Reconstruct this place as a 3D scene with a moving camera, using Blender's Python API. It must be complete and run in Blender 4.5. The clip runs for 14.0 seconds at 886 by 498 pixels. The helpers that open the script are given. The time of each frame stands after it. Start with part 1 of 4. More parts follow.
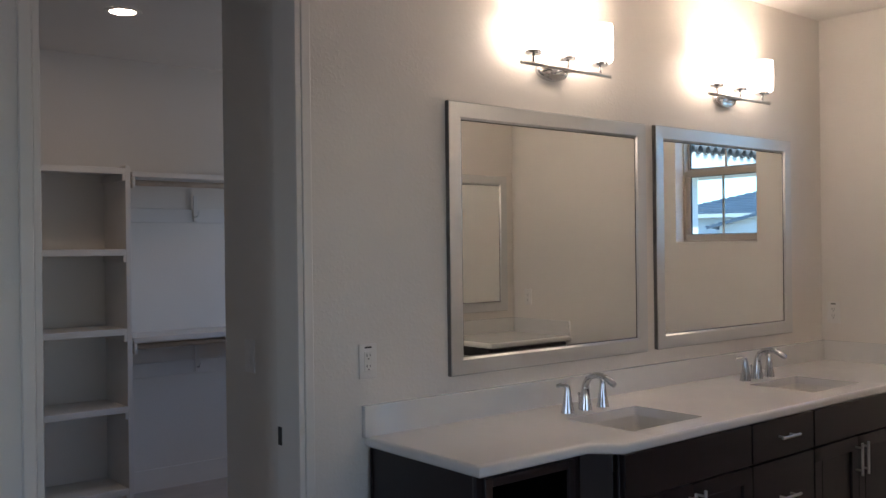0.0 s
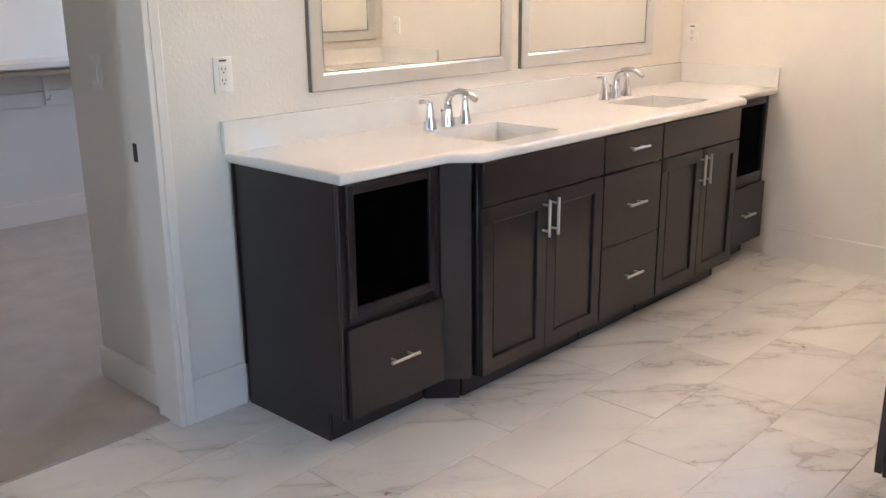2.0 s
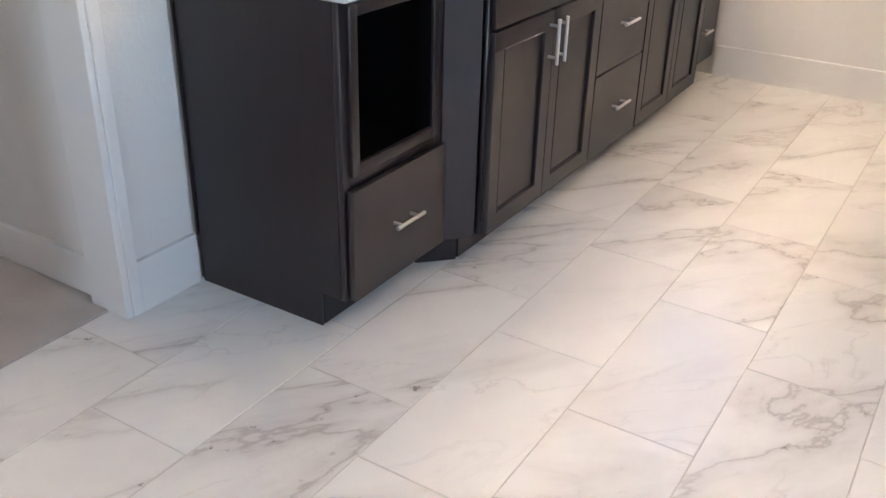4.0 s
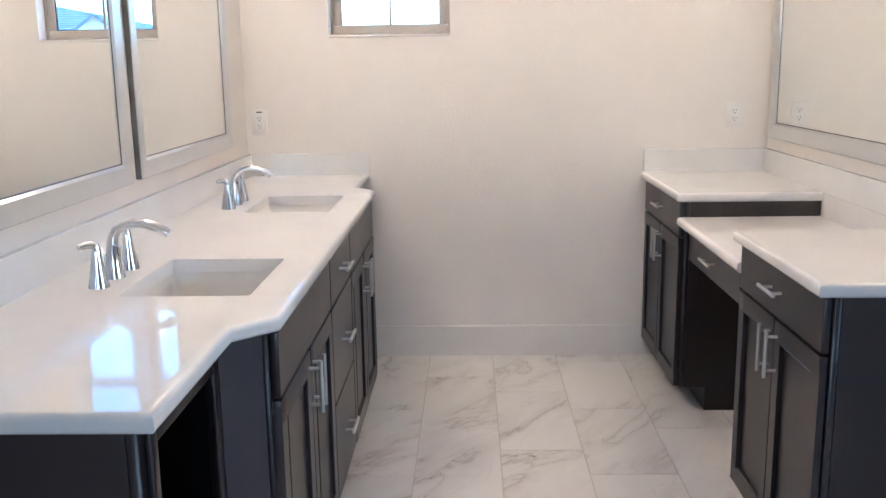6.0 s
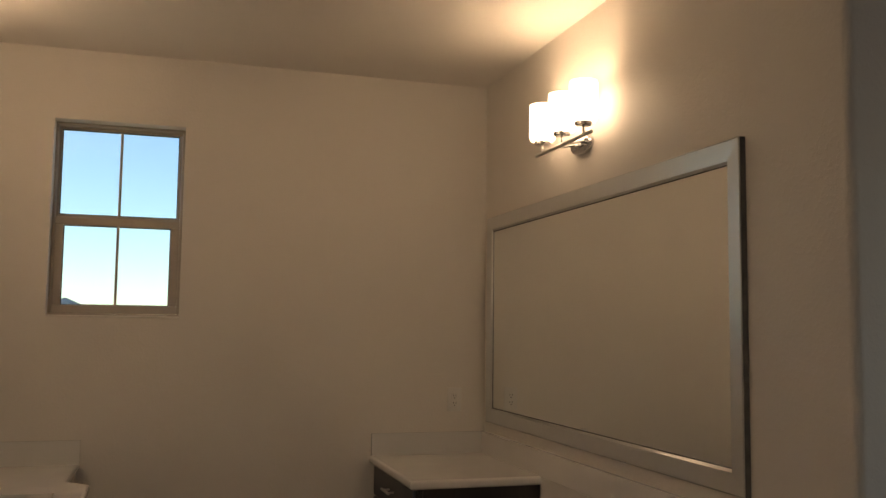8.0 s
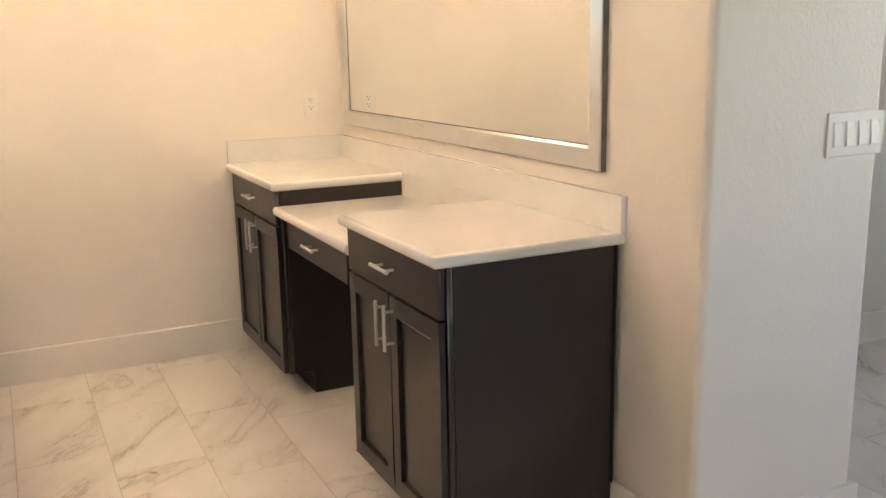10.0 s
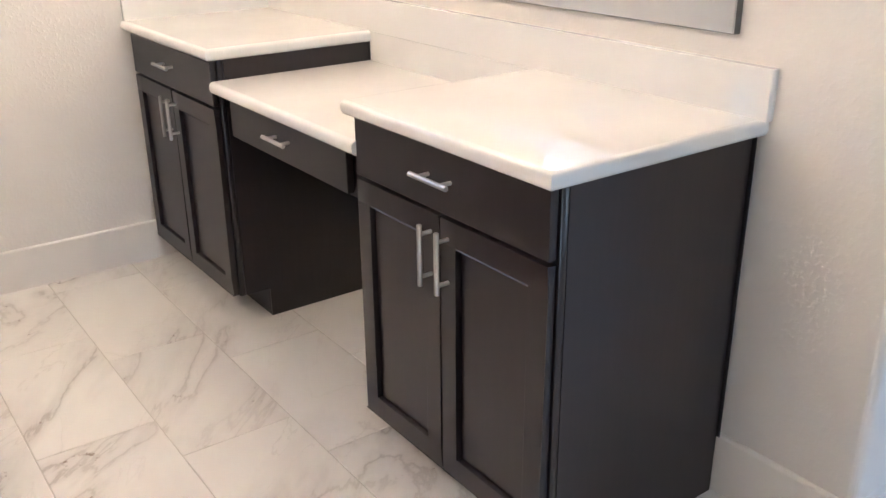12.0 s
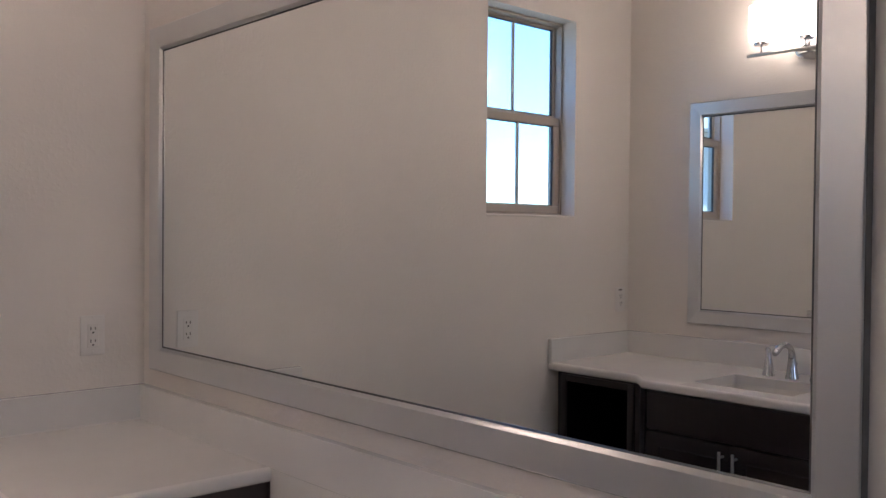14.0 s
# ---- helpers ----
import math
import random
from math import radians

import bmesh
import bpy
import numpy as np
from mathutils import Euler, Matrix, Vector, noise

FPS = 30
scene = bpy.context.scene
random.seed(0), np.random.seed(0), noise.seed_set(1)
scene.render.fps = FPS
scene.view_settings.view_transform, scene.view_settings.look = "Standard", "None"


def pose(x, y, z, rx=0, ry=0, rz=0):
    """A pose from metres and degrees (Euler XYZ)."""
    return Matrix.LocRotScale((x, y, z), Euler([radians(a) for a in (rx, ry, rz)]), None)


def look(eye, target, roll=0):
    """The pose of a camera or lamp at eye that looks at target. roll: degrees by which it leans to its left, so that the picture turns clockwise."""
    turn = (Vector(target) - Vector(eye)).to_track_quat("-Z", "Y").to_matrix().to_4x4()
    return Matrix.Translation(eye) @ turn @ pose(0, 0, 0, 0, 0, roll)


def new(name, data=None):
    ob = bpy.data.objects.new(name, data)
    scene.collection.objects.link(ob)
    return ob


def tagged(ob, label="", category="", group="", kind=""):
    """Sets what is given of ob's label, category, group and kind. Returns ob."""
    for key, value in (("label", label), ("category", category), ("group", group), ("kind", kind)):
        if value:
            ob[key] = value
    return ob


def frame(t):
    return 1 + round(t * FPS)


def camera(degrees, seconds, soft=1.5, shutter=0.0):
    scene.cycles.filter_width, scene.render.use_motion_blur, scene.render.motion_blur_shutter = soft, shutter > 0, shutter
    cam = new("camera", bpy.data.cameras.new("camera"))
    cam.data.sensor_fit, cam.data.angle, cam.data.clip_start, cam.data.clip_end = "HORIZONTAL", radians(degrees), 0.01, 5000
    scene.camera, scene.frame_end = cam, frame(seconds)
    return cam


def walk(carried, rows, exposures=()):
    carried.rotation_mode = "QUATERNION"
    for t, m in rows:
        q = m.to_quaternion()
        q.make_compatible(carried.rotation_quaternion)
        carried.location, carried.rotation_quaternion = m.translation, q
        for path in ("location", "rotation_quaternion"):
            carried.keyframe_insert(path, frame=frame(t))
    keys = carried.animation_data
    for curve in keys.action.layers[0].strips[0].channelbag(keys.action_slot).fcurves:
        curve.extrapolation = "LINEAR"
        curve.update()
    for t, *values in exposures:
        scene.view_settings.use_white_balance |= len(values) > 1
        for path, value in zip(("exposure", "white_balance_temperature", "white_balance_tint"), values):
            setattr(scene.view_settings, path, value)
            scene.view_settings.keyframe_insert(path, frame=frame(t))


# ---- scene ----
# ---- the camera and its walk ----
cam = camera(52.2, 14.0)
PATH = [
    (0, (0.266, 0.492, 1.531), (1.532, 2.04, 1.53), -0.7),
    (0.5, (0.269, 0.497, 1.513), (1.645, 1.948, 1.467), -0.7),
    (1, (0.274, 0.48, 1.494), (1.699, 1.869, 1.299), -0.9),
    (1.5, (0.285, 0.479, 1.46), (1.72, 1.825, 1.106), -0.9),
    (2, (0.299, 0.46, 1.423), (1.704, 1.771, 0.867), -0.5),
    (2.2, (0.312, 0.475, 1.41), (1.706, 1.758, 0.77), -0.2),
    (4.3, (0.453, 1.348, 1.297), (2.007, 2.204, 0.372), 1.3),
    (4.5, (0.491, 1.445, 1.294), (2.113, 2.218, 0.416), 0.9),
    (5, (0.571, 1.698, 1.306), (2.378, 2.146, 0.575), -0.3),
    (5.5, (0.636, 1.866, 1.351), (2.543, 2.066, 0.779), -1.0),
    (6, (0.701, 1.948, 1.417), (2.659, 2.01, 1.016), -0.9),
    (6.5, (0.72, 2.014, 1.436), (2.71, 1.99, 1.232), -0.4),
    (7, (0.716, 2.065, 1.488), (2.712, 1.935, 1.458), 0.2),
    (7.5, (0.71, 2.1, 1.51), (2.674, 1.737, 1.624), 0.7),
    (8, (0.695, 2.101, 1.514), (2.6, 1.517, 1.689), 0.7),
    (8.5, (0.688, 2.087, 1.506), (2.544, 1.355, 1.643), 0.3),
    (9, (0.697, 2.08, 1.481), (2.516, 1.248, 1.451), -0.1),
    (9.2, (0.69, 2.04, 1.471), (2.502, 1.202, 1.349), -0.1),
    (11.3, (1.307, 2.186, 1.34), (2.886, 1.244, 0.553), -0.8),
    (11.5, (1.432, 2.189, 1.352), (2.97, 1.193, 0.55), -0.9),
    (12, (1.697, 2.128, 1.361), (3.198, 1.046, 0.6), -0.6),
    (12.5, (1.936, 2.028, 1.388), (3.427, 0.856, 0.754), -0.2),
    (13, (2.13, 1.942, 1.414), (3.608, 0.66, 1.0), 0.7),
    (13.5, (2.271, 1.841, 1.472), (3.713, 0.466, 1.285), 0.7),
    (14, (2.363, 1.729, 1.474), (3.843, 0.384, 1.437), 0.5),
]
# exposure and white balance as the clip's camera set them
EXPOSURES = [
    (0.0, 1.65, 6850, 16), (0.5, 1.56, 6850, 18), (1.0, 2.00, 7400, 20), (1.5, 2.59, 7750, 20), (2.0, 3.41, 7400, 15), (2.2, 3.56, 7400, 14),
    (4.3, 3.85, 7150, 13), (4.5, 3.85, 7150, 13), (5.0, 3.80, 6700, 12.5), (5.5, 3.34, 6500, 12), (6.0, 3.18, 6150, 12.5), (6.5, 2.08, 6250, 18), (7.0, 1.01, 6550, 15.5),
    (7.5, 0.72, 8400, 16.5), (8.0, 0.68, 10600, 19.5), (8.5, 0.71, 11200, 25), (9.0, 1.20, 11300, 29), (9.2, 1.85, 11200, 25),
    (11.3, 3.75, 7000, 13), (11.5, 3.70, 7000, 13), (12.0, 3.67, 6800, 12), (12.5, 3.34, 6350, 12.5), (13.0, 3.15, 6300, 12), (13.5, 2.36, 6000, 17), (14.0, 1.60, 6350, 22),
]
walk(cam, [(t, look(eye, target, roll)) for t, eye, target, roll in PATH], EXPOSURES)
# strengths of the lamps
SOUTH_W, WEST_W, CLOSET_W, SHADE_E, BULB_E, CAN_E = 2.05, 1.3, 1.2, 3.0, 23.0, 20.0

# ---- world, sun and large lights ----
world = bpy.data.worlds.new("sky")
scene.world = world
world.use_nodes = True
wn = world.node_tree.nodes
sky = wn.new("ShaderNodeTexSky")
sky.sky_type, sky.sun_disc = "NISHITA", False
sky.sun_elevation, sky.sun_rotation = radians(53), radians(0)
sky.dust_density, sky.ozone_density = 0.0, 3.0
tint = wn.new("ShaderNodeMix")
tint.data_type, tint.blend_type = "RGBA", "MULTIPLY"
tint.inputs["Factor"].default_value, tint.inputs["B"].default_value = 1.0, (0.86, 0.99, 1.16, 1)
world.node_tree.links.new(sky.outputs[0], tint.inputs["A"])
world.node_tree.links.new(tint.outputs["Result"], wn["Background"].inputs[0])
wn["Background"].inputs[1].default_value = 0.15

sun = new("sun", bpy.data.lights.new("sun", "SUN"))
sun.data.energy, sun.data.angle, sun.data.color = 3.0, radians(0.5), (1.0, 0.95, 0.87)
# the sun stands behind the house, to the north, so no beam enters the window seen
sun.matrix_world = look((0, 22, 30), (0, 0, 0))


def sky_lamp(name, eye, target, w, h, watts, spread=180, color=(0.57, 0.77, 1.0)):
    """Sky light in the opening of an assumed window, out of view."""
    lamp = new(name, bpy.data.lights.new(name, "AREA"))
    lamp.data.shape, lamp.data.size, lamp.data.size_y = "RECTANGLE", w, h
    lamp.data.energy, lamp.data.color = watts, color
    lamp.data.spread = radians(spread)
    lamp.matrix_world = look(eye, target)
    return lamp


# unseen windows, assumed; their lamps brighten the cabinets and the end wall
sky_lamp("unseen_bath_window_light", (0.9, -2.26, 1.6), (1.3, 1, 1.1), 1.4, 1.2, SOUTH_W)
sky_lamp("unseen_west_window_light", (-3.66, 1.4, 1.65), (0.5, 1.4, 0.6), 0.75, 0.85, WEST_W, 100, (0.62, 0.80, 1.0))
# closet window out of view, assumed from the blue light on the back wall
sky_lamp("unseen_closet_window_light", (4.26, 5.0, 1.7), (0, 5.3, 1.3), 0.9, 1.1, CLOSET_W)


# ---- materials ----
def mat(name, color, rough=0.5, metal=0.0, spec=0.5):
    m = bpy.data.materials.new(name)
    m.use_nodes = True
    b = m.node_tree.nodes["Principled BSDF"]
    b.inputs["Base Color"].default_value = (*color, 1)
    b.inputs["Roughness"].default_value = rough
    b.inputs["Metallic"].default_value = metal
    b.inputs["Specular IOR Level"].default_value = spec
    return m


def nodes(m):
    t = m.node_tree
    return t.nodes, t.links, t.nodes["Principled BSDF"]


def noise_node(m, scale, detail=4, rough=0.5, vec=None):
    n, l, b = nodes(m)
    x = n.new("ShaderNodeTexNoise")
    x.inputs["Scale"].default_value, x.inputs["Detail"].default_value = scale, detail
    x.inputs["Roughness"].default_value = rough
    if vec is None:
        vec = n.new("ShaderNodeNewGeometry").outputs["Position"]
    l.new(vec, x.inputs["Vector"])
    return x.outputs["Fac"]


def ramp(m, fac, stops):
    n, l, b = nodes(m)
    r = n.new("ShaderNodeValToRGB")
    e = r.color_ramp.elements
    while len(e) < len(stops):
        e.new(0.5)
    for el, (p, c) in zip(e, stops):
        el.position = p
        el.color = (*c, 1) if len(c) == 3 else c
    l.new(fac, r.inputs[0])
    return r.outputs[0]


def bump(m, height, strength, dist, normal=None):
    n, l, b = nodes(m)
    x = n.new("ShaderNodeBump")
    x.inputs["Strength"].default_value, x.inputs["Distance"].default_value = strength, dist
    l.new(height, x.inputs["Height"])
    if normal is not None:
        l.new(normal, x.inputs["Normal"])
    l.new(x.outputs[0], b.inputs["Normal"])
    return x.outputs[0]


def mottled(m, scale, c0, c1, lo=0.35, hi=0.65):
    n, l, b = nodes(m)
    l.new(ramp(m, noise_node(m, scale, 3), [(lo, c0), (hi, c1)]), b.inputs["Base Color"])


def paint(name, color, rough, grain=1.0):
    """Painted drywall with a hand-troweled knockdown texture."""
    m = mat(name, color, rough, spec=0.35)
    mottled(m, 1.7, tuple(c * 0.975 for c in color), tuple(min(1, c * 1.015) for c in color))
    lumps = ramp(m, noise_node(m, 76, 2, 0.5), [(0.50, (0, 0, 0)), (0.64, (1, 1, 1))])
    first = bump(m, lumps, 0.17 * grain, 0.0016)
    bump(m, noise_node(m, 320, 2), 0.05 * grain, 0.001, first)
    return m


WALL = paint("wall_paint", (0.76, 0.715, 0.665), 0.46)
CEIL = paint("ceiling_paint", (0.76, 0.72, 0.675), 0.75)
TRIM = mat("trim_paint", (0.775, 0.735, 0.69), 0.33)
bump(TRIM, noise_node(TRIM, 90, 3), 0.05, 0.001)
mottled(TRIM, 6, (0.765, 0.725, 0.68), (0.785, 0.745, 0.70))


def marble():
    """Glazed porcelain with grey-brown veins, different on each tile."""
    m = mat("marble_tile", (0.8, 0.78, 0.75), 0.33, spec=0.45)
    n, l, b = nodes(m)
    pos = n.new("ShaderNodeNewGeometry").outputs["Position"]
    info = n.new("ShaderNodeObjectInfo")
    add = n.new("ShaderNodeVectorMath")
    add.operation = "MULTIPLY_ADD"
    l.new(info.outputs["Random"], add.inputs[0])
    add.inputs[1].default_value = (37.0, 53.0, 19.0)
    l.new(pos, add.inputs[2])
    turn = n.new("ShaderNodeMapping")
    turn.vector_type = "TEXTURE"
    turn.inputs["Rotation"].default_value = (0, 0, radians(-38))
    turn.inputs["Scale"].default_value = (2.7, 1.0, 1.0)
    l.new(add.outputs[0], turn.inputs["Vector"])
    v = turn.outputs[0]

    def veins(scale, detail, twist, stops):
        warp = n.new("ShaderNodeTexNoise")
        warp.inputs["Scale"].default_value, warp.inputs["Detail"].default_value = scale, detail
        warp.inputs["Roughness"].default_value, warp.inputs["Distortion"].default_value = 0.55, twist
        l.new(v, warp.inputs["Vector"])
        return ramp(m, warp.outputs["Fac"], [(p, (g, g, g)) for p, g in stops])

    broad = veins(2.3, 7, 0.35, [(0.425, 0), (0.470, 0.15), (0.491, 0.34), (0.499, 0.85), (0.507, 0.36), (0.535, 0.16), (0.59, 0)])
    fine = veins(4.2, 6, 0.6, [(0.484, 0), (0.496, 0.12), (0.5, 0.30), (0.504, 0.12), (0.518, 0)])
    both = n.new("ShaderNodeMath")
    both.operation = "MAXIMUM"
    l.new(broad, both.inputs[0])
    l.new(fine, both.inputs[1])
    vein = both.outputs[0]
    mask = ramp(m, noise_node(m, 2.0, 2, vec=v), [(0.37, (0.08, 0.08, 0.08)), (0.54, (1, 1, 1))])
    cloud = ramp(m, noise_node(m, 2.4, 4, 0.55, v), [(0.42, (0.785, 0.762, 0.735)), (0.80, (0.70, 0.675, 0.655))])
    k = n.new("ShaderNodeMath")
    k.operation = "MULTIPLY"
    l.new(vein, k.inputs[0])
    l.new(mask, k.inputs[1])
    mix = n.new("ShaderNodeMix")
    mix.data_type = "RGBA"
    l.new(k.outputs[0], mix.inputs["Factor"])
    l.new(cloud, mix.inputs["A"])
    mix.inputs["B"].default_value = (0.39, 0.355, 0.33, 1)
    # small dark mineral specks along the veins
    fleck = n.new("ShaderNodeMath")
    fleck.operation = "MULTIPLY"
    l.new(ramp(m, noise_node(m, 30, 3, 0.6, add.outputs[0]), [(0.64, (0, 0, 0)), (0.70, (1, 1, 1))]), fleck.inputs[0])
    l.new(ramp(m, k.outputs[0], [(0.22, (0, 0, 0)), (0.40, (0.8, 0.8, 0.8))]), fleck.inputs[1])
    dark = n.new("ShaderNodeMix")
    dark.data_type = "RGBA"
    l.new(fleck.outputs[0], dark.inputs["Factor"])
    l.new(mix.outputs["Result"], dark.inputs["A"])
    dark.inputs["B"].default_value = (0.19, 0.125, 0.095, 1)
    l.new(dark.outputs["Result"], b.inputs["Base Color"])
    l.new(ramp(m, noise_node(m, 3, 3), [(0.3, (0.29, 0.29, 0.29)), (0.7, (0.37, 0.37, 0.37))]), b.inputs["Roughness"])
    bump(m, noise_node(m, 14, 2), 0.025, 0.002)
    return m


TILE = marble()
GROUT = mat("grout", (0.55, 0.52, 0.485), 0.9)
mottled(GROUT, 30, (0.51, 0.48, 0.45), (0.59, 0.56, 0.52))
CARPET = mat("carpet", (0.52, 0.465, 0.42), 1.0, spec=0.1)
mottled(CARPET, 6, (0.48, 0.43, 0.39), (0.56, 0.50, 0.455), 0.3, 0.7)
bump(CARPET, noise_node(CARPET, 260, 3), 0.8, 0.006)


def stained(name, color):
    """Near-black espresso cabinet finish with faint grain."""
    m = mat(name, color, 0.33, spec=0.6)
    n, l, b = nodes(m)
    g = n.new("ShaderNodeMapping")
    g.inputs["Scale"].default_value = (14, 14, 1.2)
    l.new(n.new("ShaderNodeNewGeometry").outputs["Position"], g.inputs["Vector"])
    grain = noise_node(m, 6, 6, 0.6, g.outputs[0])
    l.new(ramp(m, grain, [(0.3, tuple(c * 0.85 for c in color)), (0.7, tuple(c * 1.2 for c in color))]), b.inputs["Base Color"])
    l.new(ramp(m, noise_node(m, 3.5, 3), [(0.3, (0.30, 0.30, 0.30)), (0.7, (0.36, 0.36, 0.36))]), b.inputs["Roughness"])
    bump(m, grain, 0.06, 0.001)
    return m


ESPRESSO = stained("espresso_wood", (0.0165, 0.0102, 0.0112))
# near-black that paints in the deep shadow inside the niches
NICHE_SHADOW = mat("niche_shadow_black", (0.006, 0.0055, 0.007), 0.9, spec=0.08)
mottled(NICHE_SHADOW, 9, (0.005, 0.0045, 0.006), (0.007, 0.0065, 0.008))
QUARTZ = mat("white_quartz", (0.73, 0.715, 0.695), 0.05)
mottled(QUARTZ, 4, (0.72, 0.705, 0.685), (0.745, 0.73, 0.71), 0.4, 0.6)
PORCELAIN = mat("sink_porcelain", (0.78, 0.755, 0.72), 0.12)
mottled(PORCELAIN, 3, (0.775, 0.75, 0.715), (0.785, 0.76, 0.725))
CHROME = mat("chrome", (0.60, 0.605, 0.62), 0.05, 1.0)
NICKEL = mat("brushed_nickel", (0.68, 0.66, 0.63), 0.36, 0.92)
bump(NICKEL, noise_node(NICKEL, 400, 2), 0.06, 0.001)
SILVER = mat("silver_frame", (0.68, 0.68, 0.67), 0.35, 0.75)
n_, l_, b_ = nodes(SILVER)
l_.new(ramp(SILVER, noise_node(SILVER, 25, 4), [(0.3, (0.28, 0.28, 0.28)), (0.7, (0.38, 0.38, 0.38))]), b_.inputs["Roughness"])
bump(SILVER, noise_node(SILVER, 300, 3), 0.05, 0.001)
# grey of the frame's outer side, darkened to hold its shadow on the wall
EDGE_SHADOW = mat("shadowed_frame_edge", (0.16, 0.15, 0.14), 0.5, 0.2)
mottled(EDGE_SHADOW, 20, (0.14, 0.13, 0.12), (0.18, 0.17, 0.16))
MIRROR = mat("mirror_silvering", (0.90, 0.915, 0.90), 0.0, 1.0)
VINYL = mat("tan_vinyl", (0.46, 0.40, 0.335), 0.4)
mottled(VINYL, 8, (0.445, 0.385, 0.325), (0.475, 0.415, 0.35))
RUBBER = mat("dark_gasket", (0.03, 0.03, 0.032), 0.6)
GAP_BEAD = mat("gap_bead_metal", (0.12, 0.12, 0.12), 0.3, 0.6)
PLASTIC = mat("white_plastic", (0.755, 0.73, 0.70), 0.28)
SLOT = mat("dark_slot", (0.03, 0.028, 0.026), 0.6)
STUCCO = mat("white_stucco", (0.72, 0.70, 0.67), 0.9)
mottled(STUCCO, 2, (0.69, 0.67, 0.64), (0.74, 0.72, 0.69))
bump(STUCCO, noise_node(STUCCO, 60, 4), 0.5, 0.006)
ROOF = mat("slate_roof_tile", (0.085, 0.115, 0.15), 0.7)
mottled(ROOF, 1.5, (0.07, 0.098, 0.13), (0.10, 0.135, 0.175))
CLAY = mat("weathered_clay_tile", (0.17, 0.145, 0.13), 0.8)
mottled(CLAY, 9, (0.13, 0.11, 0.10), (0.21, 0.18, 0.16))
EARTH = mat("dry_earth", (0.30, 0.25, 0.19), 0.95)
mottled(EARTH, 0.7, (0.26, 0.215, 0.16), (0.34, 0.285, 0.22))
DARKGLASS = mat("far_window_glass", (0.05, 0.06, 0.07), 0.05)
SHELF = mat("shelf_paint", (0.72, 0.685, 0.65), 0.42)
mottled(SHELF, 5, (0.70, 0.665, 0.63), (0.735, 0.70, 0.665))
RODWOOD = mat("pale_wood_rod", (0.52, 0.40, 0.31), 0.45)
mottled(RODWOOD, 12, (0.47, 0.36, 0.275), (0.56, 0.435, 0.34))

GLASS = bpy.data.materials.new("window_glass")
GLASS.use_nodes = True
gt = GLASS.node_tree
gt.nodes.remove(gt.nodes["Principled BSDF"])
clear, shine, blend, fres = (gt.nodes.new("ShaderNode" + k) for k in ("BsdfTransparent", "BsdfGlossy", "MixShader", "LayerWeight"))
clear.inputs[0].default_value = (0.78, 0.95, 1.0, 1)
shine.inputs["Roughness"].default_value = 0.01
fres.inputs[0].default_value = 0.5
power, lift = gt.nodes.new("ShaderNodeMath"), gt.nodes.new("ShaderNodeMath")
power.operation, lift.operation = "POWER", "MULTIPLY_ADD"
power.inputs[1].default_value = 5.0
lift.inputs[1].default_value, lift.inputs[2].default_value = 0.95, 0.04
gt.links.new(fres.outputs["Facing"], power.inputs[0])
gt.links.new(power.outputs[0], lift.inputs[0])
gt.links.new(lift.outputs[0], blend.inputs[0])
gt.links.new(clear.outputs[0], blend.inputs[1])
gt.links.new(shine.outputs[0], blend.inputs[2])
gt.links.new(blend.outputs[0], gt.nodes["Material Output"].inputs[0])


def glow(name, color, strength):
    m = mat(name, (0.85, 0.83, 0.80), 0.25)
    n, l, b = nodes(m)
    b.inputs["Emission Color"].default_value = (*color, 1)
    b.inputs["Emission Strength"].default_value = strength
    return m


SHADE = glow("lit_opal_glass", (1.0, 0.875, 0.75), SHADE_E)
BULB = glow("lit_frosted_bulb", (1.0, 0.875, 0.75), BULB_E)
CANLENS = glow("lit_can_lens", (1.0, 0.80, 0.64), CAN_E)


# ---- mesh helpers ----
def bx(bm, x0, x1, y0, y1, z0, z1, bevel=0.0, seg=1):
    """A box added to bm; its edges rounded by bevel."""
    g = bmesh.ops.create_cube(bm, size=1.0)["verts"]
    for v in g:
        v.co = Vector(((x0 + x1) / 2 + v.co.x * (x1 - x0), (y0 + y1) / 2 + v.co.y * (y1 - y0), (z0 + z1) / 2 + v.co.z * (z1 - z0)))
    if bevel:
        es = list({e for v in g for e in v.link_edges})
        bmesh.ops.bevel(bm, geom=es, offset=bevel, segments=seg, profile=0.5, affect="EDGES")
    return bm


def box(x0, x1, y0, y1, z0, z1, bevel=0.002, seg=1):
    return bx(bmesh.new(), x0, x1, y0, y1, z0, z1, bevel, seg)


def tube(points, radii, sides=16, bm=None, caps=True):
    """Rings swept along points, with a radius at each."""
    bm = bm or bmesh.new()
    pts = [Vector(p) for p in points]
    rings, side = [], None
    for i, p in enumerate(pts):
        d = (pts[min(i + 1, len(pts) - 1)] - pts[max(i - 1, 0)]).normalized()
        if side is None:
            side = d.cross(Vector((0, 1, 0)) if abs(d.y) < 0.9 else Vector((1, 0, 0))).normalized()
        side = (side - d * side.dot(d)).normalized()
        up = d.cross(side)
        rings.append([bm.verts.new(p + radii[i] * (math.cos(a) * side + math.sin(a) * up))
                      for a in (2 * math.pi * k / sides for k in range(sides))])
    for a, b in zip(rings, rings[1:]):
        for k in range(sides):
            bm.faces.new((a[k], a[(k + 1) % sides], b[(k + 1) % sides], b[k]))
    if caps:
        bm.faces.new(rings[0][::-1])
        bm.faces.new(rings[-1])
    return bm


